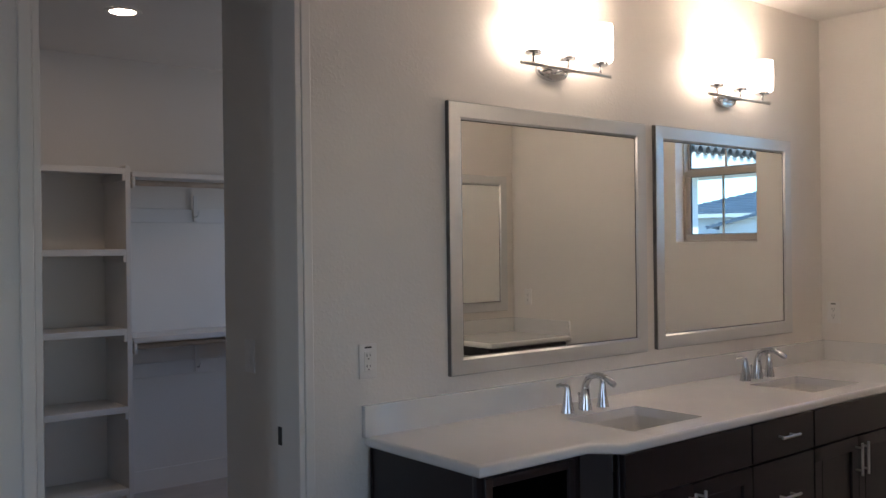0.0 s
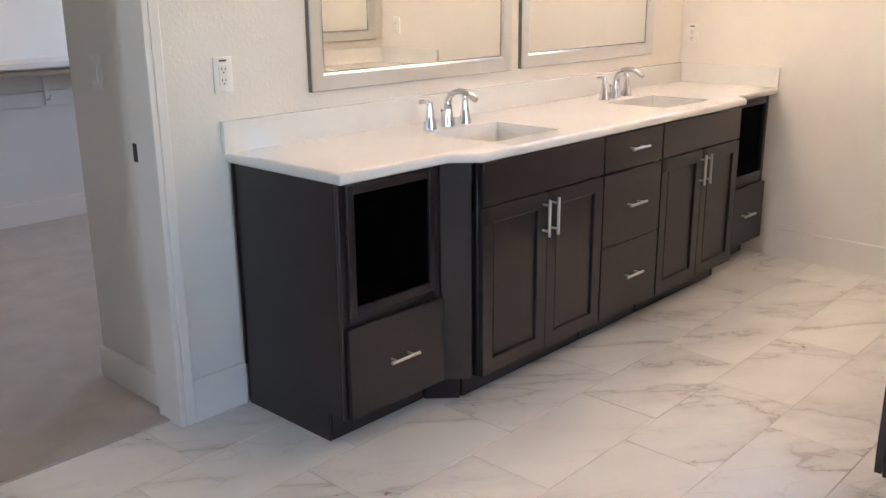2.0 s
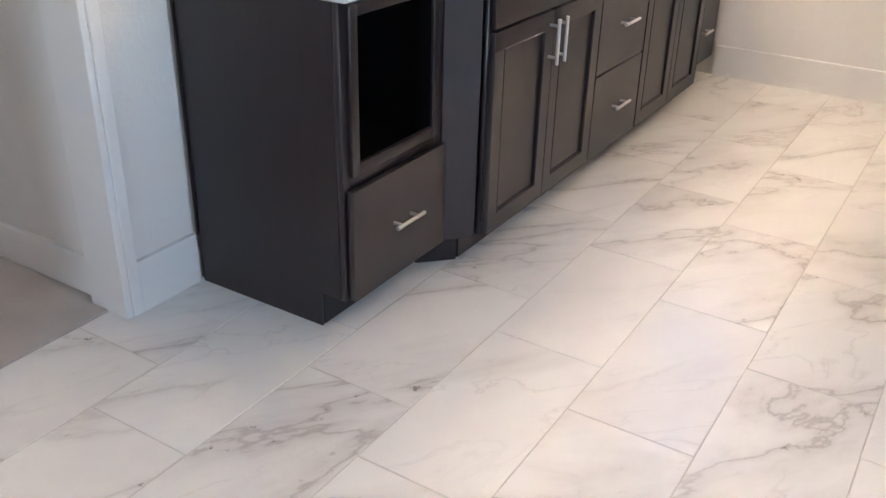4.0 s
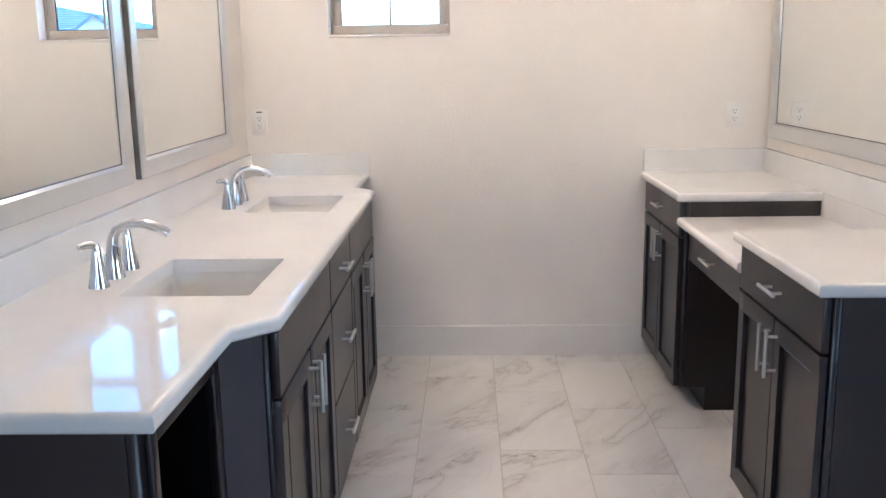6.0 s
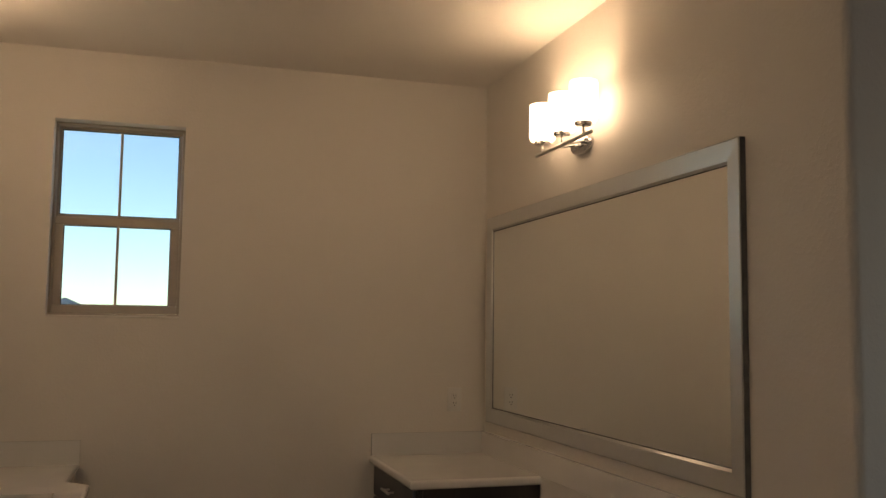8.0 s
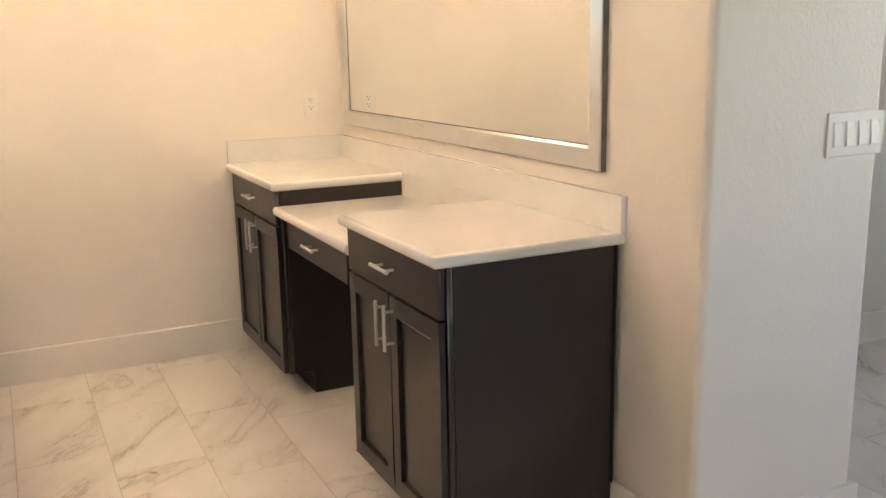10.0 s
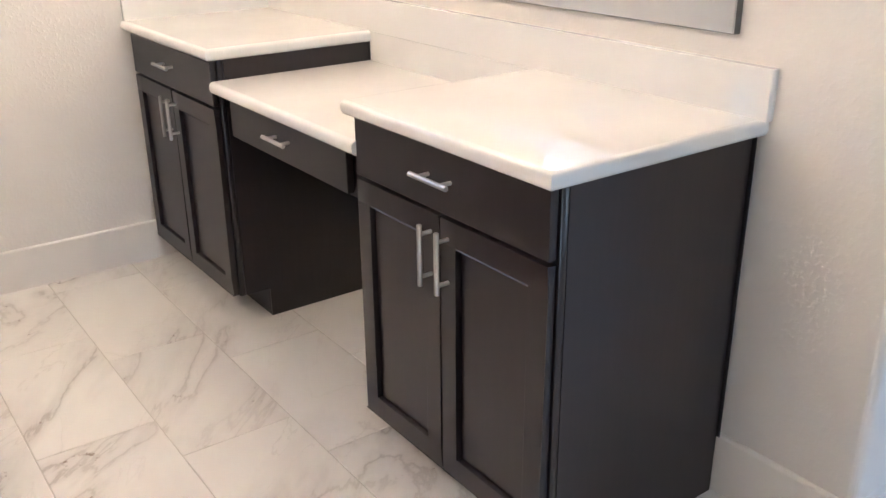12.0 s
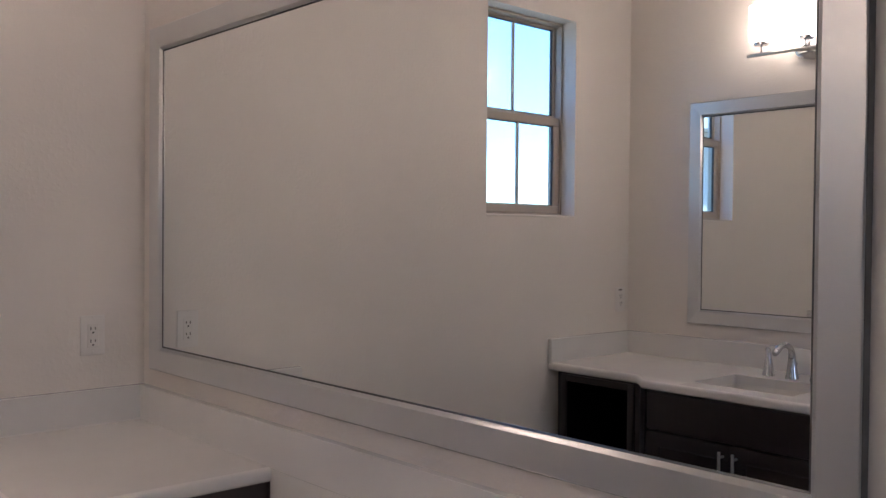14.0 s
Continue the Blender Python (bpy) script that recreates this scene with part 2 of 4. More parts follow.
def lathe(profile, sides=32, bm=None, at=(0, 0, 0), sx=1.0, sy=1.0):
    """A profile of (radius, z) turned round the z axis."""
    bm = bm or bmesh.new()
    rings = [[bm.verts.new((at[0] + sx * r * math.cos(2 * math.pi * k / sides), at[1] + sy * r * math.sin(2 * math.pi * k / sides), at[2] + z))
              for k in range(sides)] for r, z in profile]
    for a, b in zip(rings, rings[1:]):
        for k in range(sides):
            bm.faces.new((a[k], a[(k + 1) % sides], b[(k + 1) % sides], b[k]))
    return bm


def prism(outline, z0, z1, bevel=0.0, seg=1):
    """A flat outline of (x, y), counter-clockwise, raised from z0 to z1."""
    bm = bmesh.new()
    f = bm.faces.new([bm.verts.new((x, y, z0)) for x, y in outline])
    up = bmesh.ops.extrude_face_region(bm, geom=[f])["geom"]
    bmesh.ops.translate(bm, vec=(0, 0, z1 - z0), verts=[v for v in up if isinstance(v, bmesh.types.BMVert)])
    if bevel:
        bmesh.ops.bevel(bm, geom=list(bm.edges), offset=bevel, segments=seg, profile=0.5, affect="EDGES")
    return bm


def pierced(us, vs, holes, w0, w1, place):
    """A slab between w0 and w1, on a grid of cuts us by vs, without the cells (i, j) in holes; place(u, v, w) gives the point."""
    bm = bmesh.new()
    pts = {(i, j, k): bm.verts.new(place(u, v, w)) for i, u in enumerate(us) for j, v in enumerate(vs) for k, w in enumerate((w0, w1))}
    solid = {(i, j) for i in range(len(us) - 1) for j in range(len(vs) - 1)} - set(holes)
    for i, j in solid:
        for k in (0, 1):
            bm.faces.new([pts[i + a, j + b, k] for a, b in ((0, 0), (1, 0), (1, 1), (0, 1))])
        for (di, dj), (p, q) in {(-1, 0): ((0, 0), (0, 1)), (1, 0): ((1, 0), (1, 1)), (0, -1): ((0, 0), (1, 0)), (0, 1): ((0, 1), (1, 1))}.items():
            if (i + di, j + dj) not in solid:
                a, b = (i + p[0], j + p[1]), (i + q[0], j + q[1])
                bm.faces.new([pts[(*a, 0)], pts[(*b, 0)], pts[(*b, 1)], pts[(*a, 1)]])
    bmesh.ops.delete(bm, geom=[v for v in bm.verts if not v.link_faces], context="VERTS")
    return bm


def mesh_of(name, bm, material, smooth=35):
    bmesh.ops.recalc_face_normals(bm, faces=list(bm.faces))
    me = bpy.data.meshes.new(name)
    for e in bm.edges:
        e.smooth = len(e.link_faces) == 2 and e.calc_face_angle(3.0) < radians(smooth)
    for f in bm.faces:
        f.smooth = f.calc_area() < 0.016
    bm.to_mesh(me)
    bm.free()
    me.materials.append(material)
    return me


def part(name, bm, material, parent, label="", smooth=35):
    """bm, in the coordinates of the thing (or of the world), as one mesh object under parent."""
    ob = new(name, mesh_of(name, bm, material, smooth))
    ob.parent = parent
    if label:
        tagged(ob, label)
    return ob


def thing(name, label, category, m=None, group=""):
    ob = new(name)
    ob.empty_display_size = 0.1
    ob.matrix_basis = m or Matrix()
    return tagged(ob, label, category, group)


def structure(name, bm, material, label, category, smooth=35):
    return tagged(new(name, mesh_of(name, bm, material, smooth)), label, category, kind="structure")


# ---- the plan ----
WL, WR, WE, CEILING = 3.01, 0.555, 5.0, 2.75
TOP = 0.905
DOOR_L, DOOR_R, DOOR_H = 0.955, 1.72, 2.44
CORNER, BACK_X, BACK_Y = 2.44, -3.6, -2.2

# vanity wall, with the closet doorway
structure("wall_north", pierced([BACK_X - 0.12, DOOR_L - 0.02, DOOR_R + 0.02, WE + 0.16], [-0.1, DOOR_H + 0.02, CEILING + 0.1], [(1, 0)], WL, WL + 0.12,
          lambda u, v, w: (u, w, v)), WALL, "off-white knockdown-textured wall behind the double vanity", "wall")
# window wall
structure("wall_east", pierced([BACK_Y - 0.12, 2.036, 2.60, WL], [-0.1, 1.55, 2.43, CEILING + 0.1], [(1, 1)], WE, WE + 0.16,
          lambda u, v, w: (w, u, v)), WALL, "off-white knockdown-textured wall with one small window", "wall")
# the thick wall behind the makeup vanity, with rounded corner beads
bm = box(CORNER, WE, -0.04, WR, -0.1, CEILING + 0.1, 0)
bmesh.ops.bevel(bm, geom=[e for e in bm.edges if all(abs(v.co.x - CORNER) < 1e-4 for v in e.verts) and abs(e.verts[0].co.z - e.verts[1].co.z) > 1],
                offset=0.022, segments=6, profile=0.5, affect="EDGES")
structure("wall_south", bm, WALL, "off-white textured wall with a rounded outer corner", "wall")
structure("wall_passage", box(3.6, 3.72, BACK_Y, -0.04, -0.1, CEILING + 0.1, 0), WALL, "plain off-white wall of the side passage", "wall")
# wall out of view, its window added for the lamp
structure("wall_back", pierced([BACK_X - 0.12, 0.2, 1.6, 3.72], [-0.1, 1.0, 2.2, CEILING + 0.1], [(1, 1)], BACK_Y - 0.12, BACK_Y,
          lambda u, v, w: (u, w, v)), WALL, "plain unseen off-white wall with an assumed daylight window", "wall")
# unseen west wall set far back to darken that side; its window is assumed
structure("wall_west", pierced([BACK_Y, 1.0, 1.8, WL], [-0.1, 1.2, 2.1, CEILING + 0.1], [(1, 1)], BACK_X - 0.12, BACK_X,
          lambda u, v, w: (w, u, v)), WALL, "plain unseen off-white wall with an assumed daylight window", "wall")
structure("ceiling", box(BACK_X - 0.12, WE + 0.16, BACK_Y - 0.12, WL, CEILING, CEILING + 0.1, 0), CEIL, "off-white textured bathroom ceiling", "ceiling")

# closet shell
structure("wall_closet_entry", box(1.76, 4.2, WL + 0.12, 3.6, -0.1, CEILING + 0.1, 0.004), WALL, "short off-white wall just inside the closet", "wall")
structure("wall_closet_back", box(-0.3, 4.32, 6.17, 6.29, -0.1, CEILING + 0.1, 0), WALL, "off-white closet wall behind shelves and rods", "wall")
structure("wall_closet_west", box(-0.3, -0.18, WL + 0.12, 6.17, -0.1, CEILING + 0.1, 0), WALL, "plain off-white closet wall", "wall")
# unseen end of the closet, its window added for the lamp
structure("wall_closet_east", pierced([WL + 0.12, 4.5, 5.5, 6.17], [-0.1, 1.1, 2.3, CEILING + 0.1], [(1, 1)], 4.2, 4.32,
          lambda u, v, w: (w, u, v)), WALL, "plain unseen off-white closet wall with an assumed daylight window", "wall")
structure("ceiling_closet", box(-0.3, 4.32, WL + 0.12, 6.29, CEILING, CEILING + 0.1, 0), CEIL, "off-white textured closet ceiling", "ceiling")
structure("floor_closet", box(-0.3, 4.32, 3.078, 6.2, -0.1, 0.006, 0), CARPET, "grey-beige cut-pile carpet in the closet", "carpet")


def base_run(name, p, q, out, h=0.152):
    """A skirting board from p to q, standing out from the wall by 15 mm towards out."""
    (x0, y0), (x1, y1), (ox, oy) = p, q, out
    bm = prism([(0, 0), (1, 0), (1, 1), (0, 1)], 0, 1)
    for v in bm.verts:
        k, s, z = v.co.x, v.co.y * 0.015, v.co.z
        v.co = (x0 + (x1 - x0) * k + ox * s, y0 + (y1 - y0) * k + oy * s, z * h)
    top = [e for e in bm.edges if all(abs(v.co.z - h) < 1e-5 for v in e.verts)
           and all(abs((v.co.x - x0) * ox + (v.co.y - y0) * oy - 0.015) < 1e-4 for v in e.verts)]
    bmesh.ops.bevel(bm, geom=top, offset=0.005, segments=3, profile=0.5, affect="EDGES")
    return structure(name, bm, TRIM, "white painted flat baseboard along the wall", "baseboard")


base_run("baseboard_east", (WE, 1.10), (WE, 2.43), (-1, 0))
base_run("baseboard_north", (1.774, WL), (1.985, WL), (0, -1))
base_run("baseboard_north_west", (BACK_X, WL), (DOOR_L - 0.055, WL), (0, -1))
base_run("baseboard_south", (CORNER - 0.015, WR), (2.775, WR), (0, 1))
base_run("baseboard_corner", (CORNER, WR), (CORNER, -0.055), (-1, 0))
base_run("baseboard_knee", (3.44, WR), (4.25, WR), (0, 1))
base_run("baseboard_closet_entry", (1.76, 3.15), (1.76, 3.6), (-1, 0), 0.125)
base_run("baseboard_closet_back", (2.24, 6.17), (4.2, 6.17), (0, -1), 0.14)
base_run("baseboard_passage", (3.6, BACK_Y), (3.6, -0.04), (-1, 0))

# doorway: jamb, casing strips, strike plate, hinges
door = tagged(thing("door_1", "white painted doorway frame to the closet, without its door", "doorway"), kind="structure")
for side, x0, x1 in (("right", DOOR_R, DOOR_R + 0.02), ("left", DOOR_L - 0.02, DOOR_L)):
    part("jamb", box(x0, x1, WL - 0.012, WL + 0.132, 0, DOOR_H, 0.002), TRIM, door)
part("head_jamb", box(DOOR_L - 0.02, DOOR_R + 0.02, WL - 0.012, WL + 0.132, DOOR_H, DOOR_H + 0.02, 0.002), TRIM, door)
part("casing", box(DOOR_R + 0.0205, DOOR_R + 0.054, WL - 0.017, WL, 0, DOOR_H + 0.05, 0.003), TRIM, door)
part("casing", box(DOOR_L - 0.054, DOOR_L - 0.0205, WL - 0.017, WL, 0, DOOR_H + 0.05, 0.003), TRIM, door)
part("casing", box(DOOR_L - 0.02, DOOR_R + 0.02, WL - 0.017, WL, DOOR_H + 0.0205, DOOR_H + 0.054, 0.003), TRIM, door)
part("strike_plate", box(DOOR_R - 0.002, DOOR_R + 0.001, WL + 0.100, WL + 0.124, 0.895, 0.955, 0.0005), SLOT, door, "dark bronze strike plate")
for z in (0.25, 1.55):
    part("hinge", box(DOOR_L - 0.001, DOOR_L + 0.006, WL + 0.085, WL + 0.125, z, z + 0.09, 0.001), SLOT, door, "dark bronze hinge leaf")

# ---- window ----
win = tagged(thing("window_1", "tan vinyl single-hung window with white grid muntins", "window"), kind="structure")
WY0, WY1, WZ0, WZ1 = 2.036, 2.60, 1.55, 2.43


def ring(x0, x1, y0, y1, z0, z1, w, b=0.003):
    bm = bmesh.new()
    bx(bm, x0, x1, y0, y1, z0, z0 + w, b)
    bx(bm, x0, x1, y0, y1, z1 - w, z1, b)
    bx(bm, x0, x1, y0, y0 + w, z0 + w, z1 - w, b)
    bx(bm, x0, x1, y1 - w, y1, z0 + w, z1 - w, b)
    return bm


part("frame", ring(WE + 0.075, WE + 0.15, WY0, WY1, WZ0, WZ1, 0.012), VINYL, win)
lower = part("lower_sash", ring(WE + 0.082, WE + 0.108, WY0 + 0.0125, WY1 - 0.0125, WZ0 + 0.0125, 1.998, 0.037), VINYL, win)
upper = part("upper_sash", ring(WE + 0.114, WE + 0.138, WY0 + 0.0125, WY1 - 0.0125, 2.0, WZ1 - 0.0125, 0.012), VINYL, win)
part("sash_lock", box(WE + 0.078, WE + 0.10, 2.30, 2.34, 1.9985, 2.007, 0.003), VINYL, win)
for sash, x, y0, y1, z0, z1 in ((lower, WE + 0.095, 2.086, 2.550, 1.600, 1.9605), (upper, WE + 0.126, 2.061, 2.575, 2.0125, 2.405)):
    for a, b in ((y0, 2.312), (2.324, y1)):
        pane = part("pane", box(x - 0.002, x + 0.002, a, b, z0, z1, 0), GLASS, sash)
        pane.visible_shadow = False
    part("muntin", box(x - 0.006, x + 0.006, 2.312, 2.324, z0, z1, 0.001), VINYL, sash)
    part("gasket", ring(x - 0.0055, x + 0.0055, y0 - 0.001, y1 + 0.001, z0 - 0.001, z1 + 0.001, 0.004, 0), RUBBER, sash)
part("window_sill", box(WE - 0.004, WE + 0.075, WY0 + 0.001, WY1 - 0.001, WZ0 - 0.006, WZ0 + 0.004, 0.003), TRIM, win)


# ---- vanity cabinets ----
# A unit's own axes: x along its front from 0, the wall at y = 0, its face at y = -depth.
def pull(parent, x, y, z, length, upright):
    """A round bar pull on two posts, standing 30 mm off the face at y."""
    bm = bmesh.new()
    h, c = length / 2, 0.048 if upright else 0.038
    ax = (lambda s: (x, y - 0.030, z + s)) if upright else (lambda s: (x + s, y - 0.030, z))
    tube([ax(-h), ax(-h + 0.001), ax(h - 0.001), ax(h)], [0.0048, 0.0058, 0.0058, 0.0048], 14, bm)
    for s in (-c, c):
        p = Vector(ax(s))
        tube([p + Vector((0, 0.004, 0)), p + Vector((0, 0.0298, 0))], [0.0046, 0.0046], 12, bm)
    return part("handle", bm, NICKEL, parent, "brushed nickel bar handle")


def slab_front(unit, name, x0, x1, z0, z1, d, handle=True, length=0.128):
    f = part(name, box(x0, x1, -d - 0.022, -d - 0.003, z0, z1, 0.0025, 2), ESPRESSO, unit)
    if handle:
        pull(f, (x0 + x1) / 2, -d - 0.022, (z0 + z1) / 2 + 0.006, length, False)
    return f


def shaker(unit, x0, x1, z0, z1, d, knob):
    """A door of four rails round a sunk panel; knob: the x of its upright handle."""
    w, b = 0.055, 0.002
    bm = pierced([x0, x0 + w, x1 - w, x1], [z0, z0 + w, z1 - w, z1], [(1, 1)], -d - 0.022, -d - 0.003, lambda u, v, t: (u, t, v))
    bmesh.ops.bevel(bm, geom=[e for e in bm.edges if len(e.link_faces) == 2 and e.calc_face_angle(0) > 1], offset=b, segments=2, profile=0.5, affect="EDGES")
    f = part("door", bm, ESPRESSO, unit)
    bm = box(x0 + w + 0.0035, x1 - w - 0.0035, -d - 0.012, -d - 0.0052, z0 + w + 0.0035, z1 - w - 0.0035, 0.001)
    bx(bm, x0 + w - 0.004, x1 - w + 0.004, -d - 0.0051, -d - 0.0035, z0 + w - 0.004, z1 - w + 0.004)
    part("panel", bm, ESPRESSO, f)
    pull(f, knob, -d - 0.022, z1 - 0.089, 0.138, True)
    return f


def end_board(a, b, d, toe, top):
    """A finished end from a to b in x, in one piece, notched for the toe space."""
    bm = prism([(-d + 0.0195, 0.10), (-d + toe, 0.10), (-d + toe, 0.0), (-0.022, 0.0), (-0.022, top), (-d + 0.0195, top)], a, b)
    for v in bm.verts:
        v.co = (v.co.z, v.co.x, v.co.y)
    return bm


def carcass(unit, w, d, toe=0.075, top=0.8685, left_end=False, right_end=False, open_top=False):
    """Box with a face frame and a recessed toe kick."""
    part("body", box(0.0, w, -d + 0.019, -0.004, 0.10, 0.70 if open_top else top, 0.001), ESPRESSO, unit)
    bm = bmesh.new()
    bx(bm, -0.006 if left_end else 0, 0.035, -d, -d + 0.018, 0.10, top, 0.001)
    bx(bm, w - 0.035, w + 0.006 if right_end else w, -d, -d + 0.018, 0.10, top, 0.001)
    bx(bm, 0.035, w - 0.035, -d, -d + 0.018, 0.10, 0.135, 0.001)
    bx(bm, 0.035, w - 0.035, -d, -d + 0.018, top - 0.03, top, 0.001)
    part("face_frame", bm, ESPRESSO, unit)
    part("toe_kick", box(0.004, w - 0.004, -d + toe, -0.006, 0, 0.10, 0.001), ESPRESSO, unit)
    for on, a, b in ((left_end, -0.006, -0.0005), (right_end, w + 0.0005, w + 0.006)):
        if on:
            part("end_panel", end_board(a, b, d, toe, top), ESPRESSO, unit)
            part("scribe_strip", box(a - (0.008 if a < 0 else 0), b + (0 if a < 0 else 0.008), -0.02, -0.0165, 0.15, top, 0.001), ESPRESSO, unit)


def sink_base(w, d, m, label):
    unit = thing("sink_cabinet", label, "cabinet", m, "double vanity cabinets")
    carcass(unit, w, d, open_top=True)
    slab_front(unit, "false_front", 0.004, w - 0.004, 0.717, 0.864, d, False)
    shaker(unit, 0.004, w / 2 - 0.0015, 0.105, 0.709, d, w / 2 - 0.027)
    shaker(unit, w / 2 + 0.0015, w - 0.004, 0.105, 0.709, d, w / 2 + 0.027)
    return unit


DL = 0.628
sink_base(0.729, DL, pose(2.530, WL, 0), "espresso two-door sink cabinet with bar handles under white counter")
sink_base(0.729, DL, pose(3.704, WL, 0), "espresso two-door sink cabinet with bar handles near the window wall")
stack = thing("drawer_cabinet", "espresso three-drawer cabinet between the two sink cabinets", "cabinet", pose(3.2605, WL, 0), "double vanity cabinets")
carcass(stack, 0.442, DL)
for z0, z1 in ((0.105, 0.4075), (0.413, 0.709), (0.717, 0.864)):
    slab_front(stack, "drawer", 0.003, 0.439, z0, z1, DL, length=0.128)


def end_cabinet(m, flip, label):
    """Shallower unit with an open niche over a drawer, and an angled filler on its inner side."""
    w, d = 0.43, 0.545
    unit = thing("end_cabinet", label, "cabinet", m, "double vanity cabinets")
    X = (lambda a, b: (w - b, w - a)) if flip else (lambda a, b: (a, b))
    for name, x, y1, z0, z1 in (("side_board", X(0.0, 0.018), -0.006, 0.10, 0.8685), ("side_board", X(w - 0.018, w), -0.006, 0.10, 0.8685),
                                ("drawer_body", (0.0185, w - 0.0185), -0.0185, 0.10, 0.43), ("top_board", (0.0185, w - 0.0185), -0.0185, 0.848, 0.8685)):
        part(name, box(*x, -d + 0.019, y1, z0, z1, 0.001), ESPRESSO, unit)
    part("back_board", box(0.0185, w - 0.0185, -0.018, -0.006, 0.10, 0.8685, 0), ESPRESSO, unit)
    # black boards added inside the niche in place of its shadow
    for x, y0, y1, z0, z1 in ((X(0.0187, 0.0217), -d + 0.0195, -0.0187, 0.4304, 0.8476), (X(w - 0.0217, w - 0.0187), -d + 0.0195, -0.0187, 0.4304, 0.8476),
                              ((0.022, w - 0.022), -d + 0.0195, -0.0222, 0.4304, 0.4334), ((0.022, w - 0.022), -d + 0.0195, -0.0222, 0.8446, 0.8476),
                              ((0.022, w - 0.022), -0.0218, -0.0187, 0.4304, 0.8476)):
        part("niche_shadow_board", box(*x, y0, y1, z0, z1, 0), NICHE_SHADOW, unit, "matt black board added as the open niche's shadow")
    bm = bmesh.new()
    bx(bm, *X(-0.007, 0.022), -d, -d + 0.018, 0.10, 0.8685, 0.001)
    bx(bm, *X(w - 0.026, w), -d, -d + 0.018, 0.10, 0.8685, 0.001)
    bx(bm, *X(0.022, w - 0.026), -d, -d + 0.018, 0.405, 0.447, 0.001)
    bx(bm, *X(0.022, w - 0.026), -d, -d + 0.018, 0.846, 0.8685, 0.001)
    part("face_frame", bm, ESPRESSO, unit)
    a, b = X(0.018, w - 0.028)
    bm = bmesh.new()
    for x0, x1, z0, z1 in ((a, a + 0.03, 0.442, 0.858), (b - 0.03, b, 0.442, 0.858), (a + 0.03, b - 0.03, 0.442, 0.474), (a + 0.03, b - 0.03, 0.830, 0.858)):
        bx(bm, x0, x1, -d - 0.012, -d - 0.0005, z0, z1, 0.003, 2)
    part("niche_trim", bm, ESPRESSO, unit)
    slab_front(unit, "drawer", *X(0.0, w - 0.004), 0.105, 0.412, d, length=0.128)
    part("toe_kick", box(0.004, w - 0.004, -d + 0.085, -0.006, 0, 0.10, 0.001), ESPRESSO, unit)
    e0, e1 = X(-0.007, -0.0005)
    part("end_panel", end_board(e0, e1, d, 0.085, 0.8685), ESPRESSO, unit)
    part("scribe_strip", box(*X(-0.015, -0.0005), -0.02, -0.0165, 0.15, 0.8685, 0.001), ESPRESSO, unit)
    # the angled filler towards the deeper sink cabinet, and the toe board under it
    s = (lambda x: w - x) if flip else (lambda x: x)
    out = [(s(w + 0.001), -d - 0.004), (s(w + 0.076), -d - 0.078), (s(w + 0.076), -d - 0.060), (s(w + 0.001), -d + 0.014)]
    part("filler_panel", prism(out if not flip else out[::-1], 0.10, 0.8685, 0.001), ESPRESSO, unit)
    out = [(s(w + 0.001), -d + 0.075), (s(w + 0.09), -d - 0.01), (s(w + 0.09), -d + 0.2), (s(w + 0.001), -d + 0.2)]
    part("toe_filler", prism(out if not flip else out[::-1], 0.0, 0.099, 0.001), ESPRESSO, unit)
    return unit


end_cabinet(pose(2.000, WL, 0), False, "espresso end cabinet with an open niche above one drawer")
end_cabinet(pose(4.533, WL, 0), True, "espresso end cabinet with open niche and drawer against window wall")


def pair_cabinet(m, w, label):
    unit = thing("vanity_cabinet", label, "cabinet", m, "makeup vanity cabinets")
    d = 0.545
    carcass(unit, w, d, 0.105, left_end=True, right_end=True)
    slab_front(unit, "drawer", 0.002, w + 0.002, 0.730, 0.864, d, length=0.128)
    shaker(unit, 0.002, w / 2 - 0.0015, 0.105, 0.721, d, w / 2 - 0.03)
    shaker(unit, w / 2 + 0.0015, w + 0.002, 0.105, 0.721, d, w / 2 + 0.03)
    return unit


pair_cabinet(pose(3.432, WR, 0, 0, 0, 180), 0.655, "espresso cabinet with drawer and two doors at the makeup vanity")
pair_cabinet(pose(4.965, WR, 0, 0, 0, 180), 0.705, "espresso cabinet with drawer and two doors beside window wall")
knee = thing("knee_drawer", "espresso shallow drawer hung over the open knee space", "drawer", pose(4.242, WR, 0, 0, 0, 180))
part("rail", box(0.0, 0.818, -0.515, -0.495, 0.635, 0.768, 0.001), ESPRESSO, knee)
part("drawer_box", box(0.06, 0.74, -0.495, -0.06, 0.66, 0.745, 0.001), ESPRESSO, knee)
slab_front(knee, "drawer_front", 0.035, 0.715, 0.648, 0.762, 0.5155, length=0.128)


# ---- countertops, sinks, faucets ----
def counter_edges(bm, keep, offset, seg):
    es = [e for e in bm.edges if len(e.link_faces) == 2 and e.calc_face_angle(0) > 0.8 and keep(e)]
    bmesh.ops.bevel(bm, geom=es, offset=offset, segments=seg, profile=0.5, affect="EDGES", clamp_overlap=True)


SINKS = ((2.69, 3.093), (3.884, 4.287))
SY0, SY1 = 2.455, 2.765
FRONT = [(1.975, 2.430), (2.44, 2.430), (2.52, 2.348), (4.449, 2.348), (4.53, 2.430), (4.9985, 2.430)]
xs = sorted([p[0] for p in FRONT] + [x for s in SINKS for x in s])


def front_y(x):
    for (xa, ya), (xb, yb) in zip(FRONT, FRONT[1:]):
        if xa <= x <= xb:
            return ya + (yb - ya) * (x - xa) / (xb - xa)


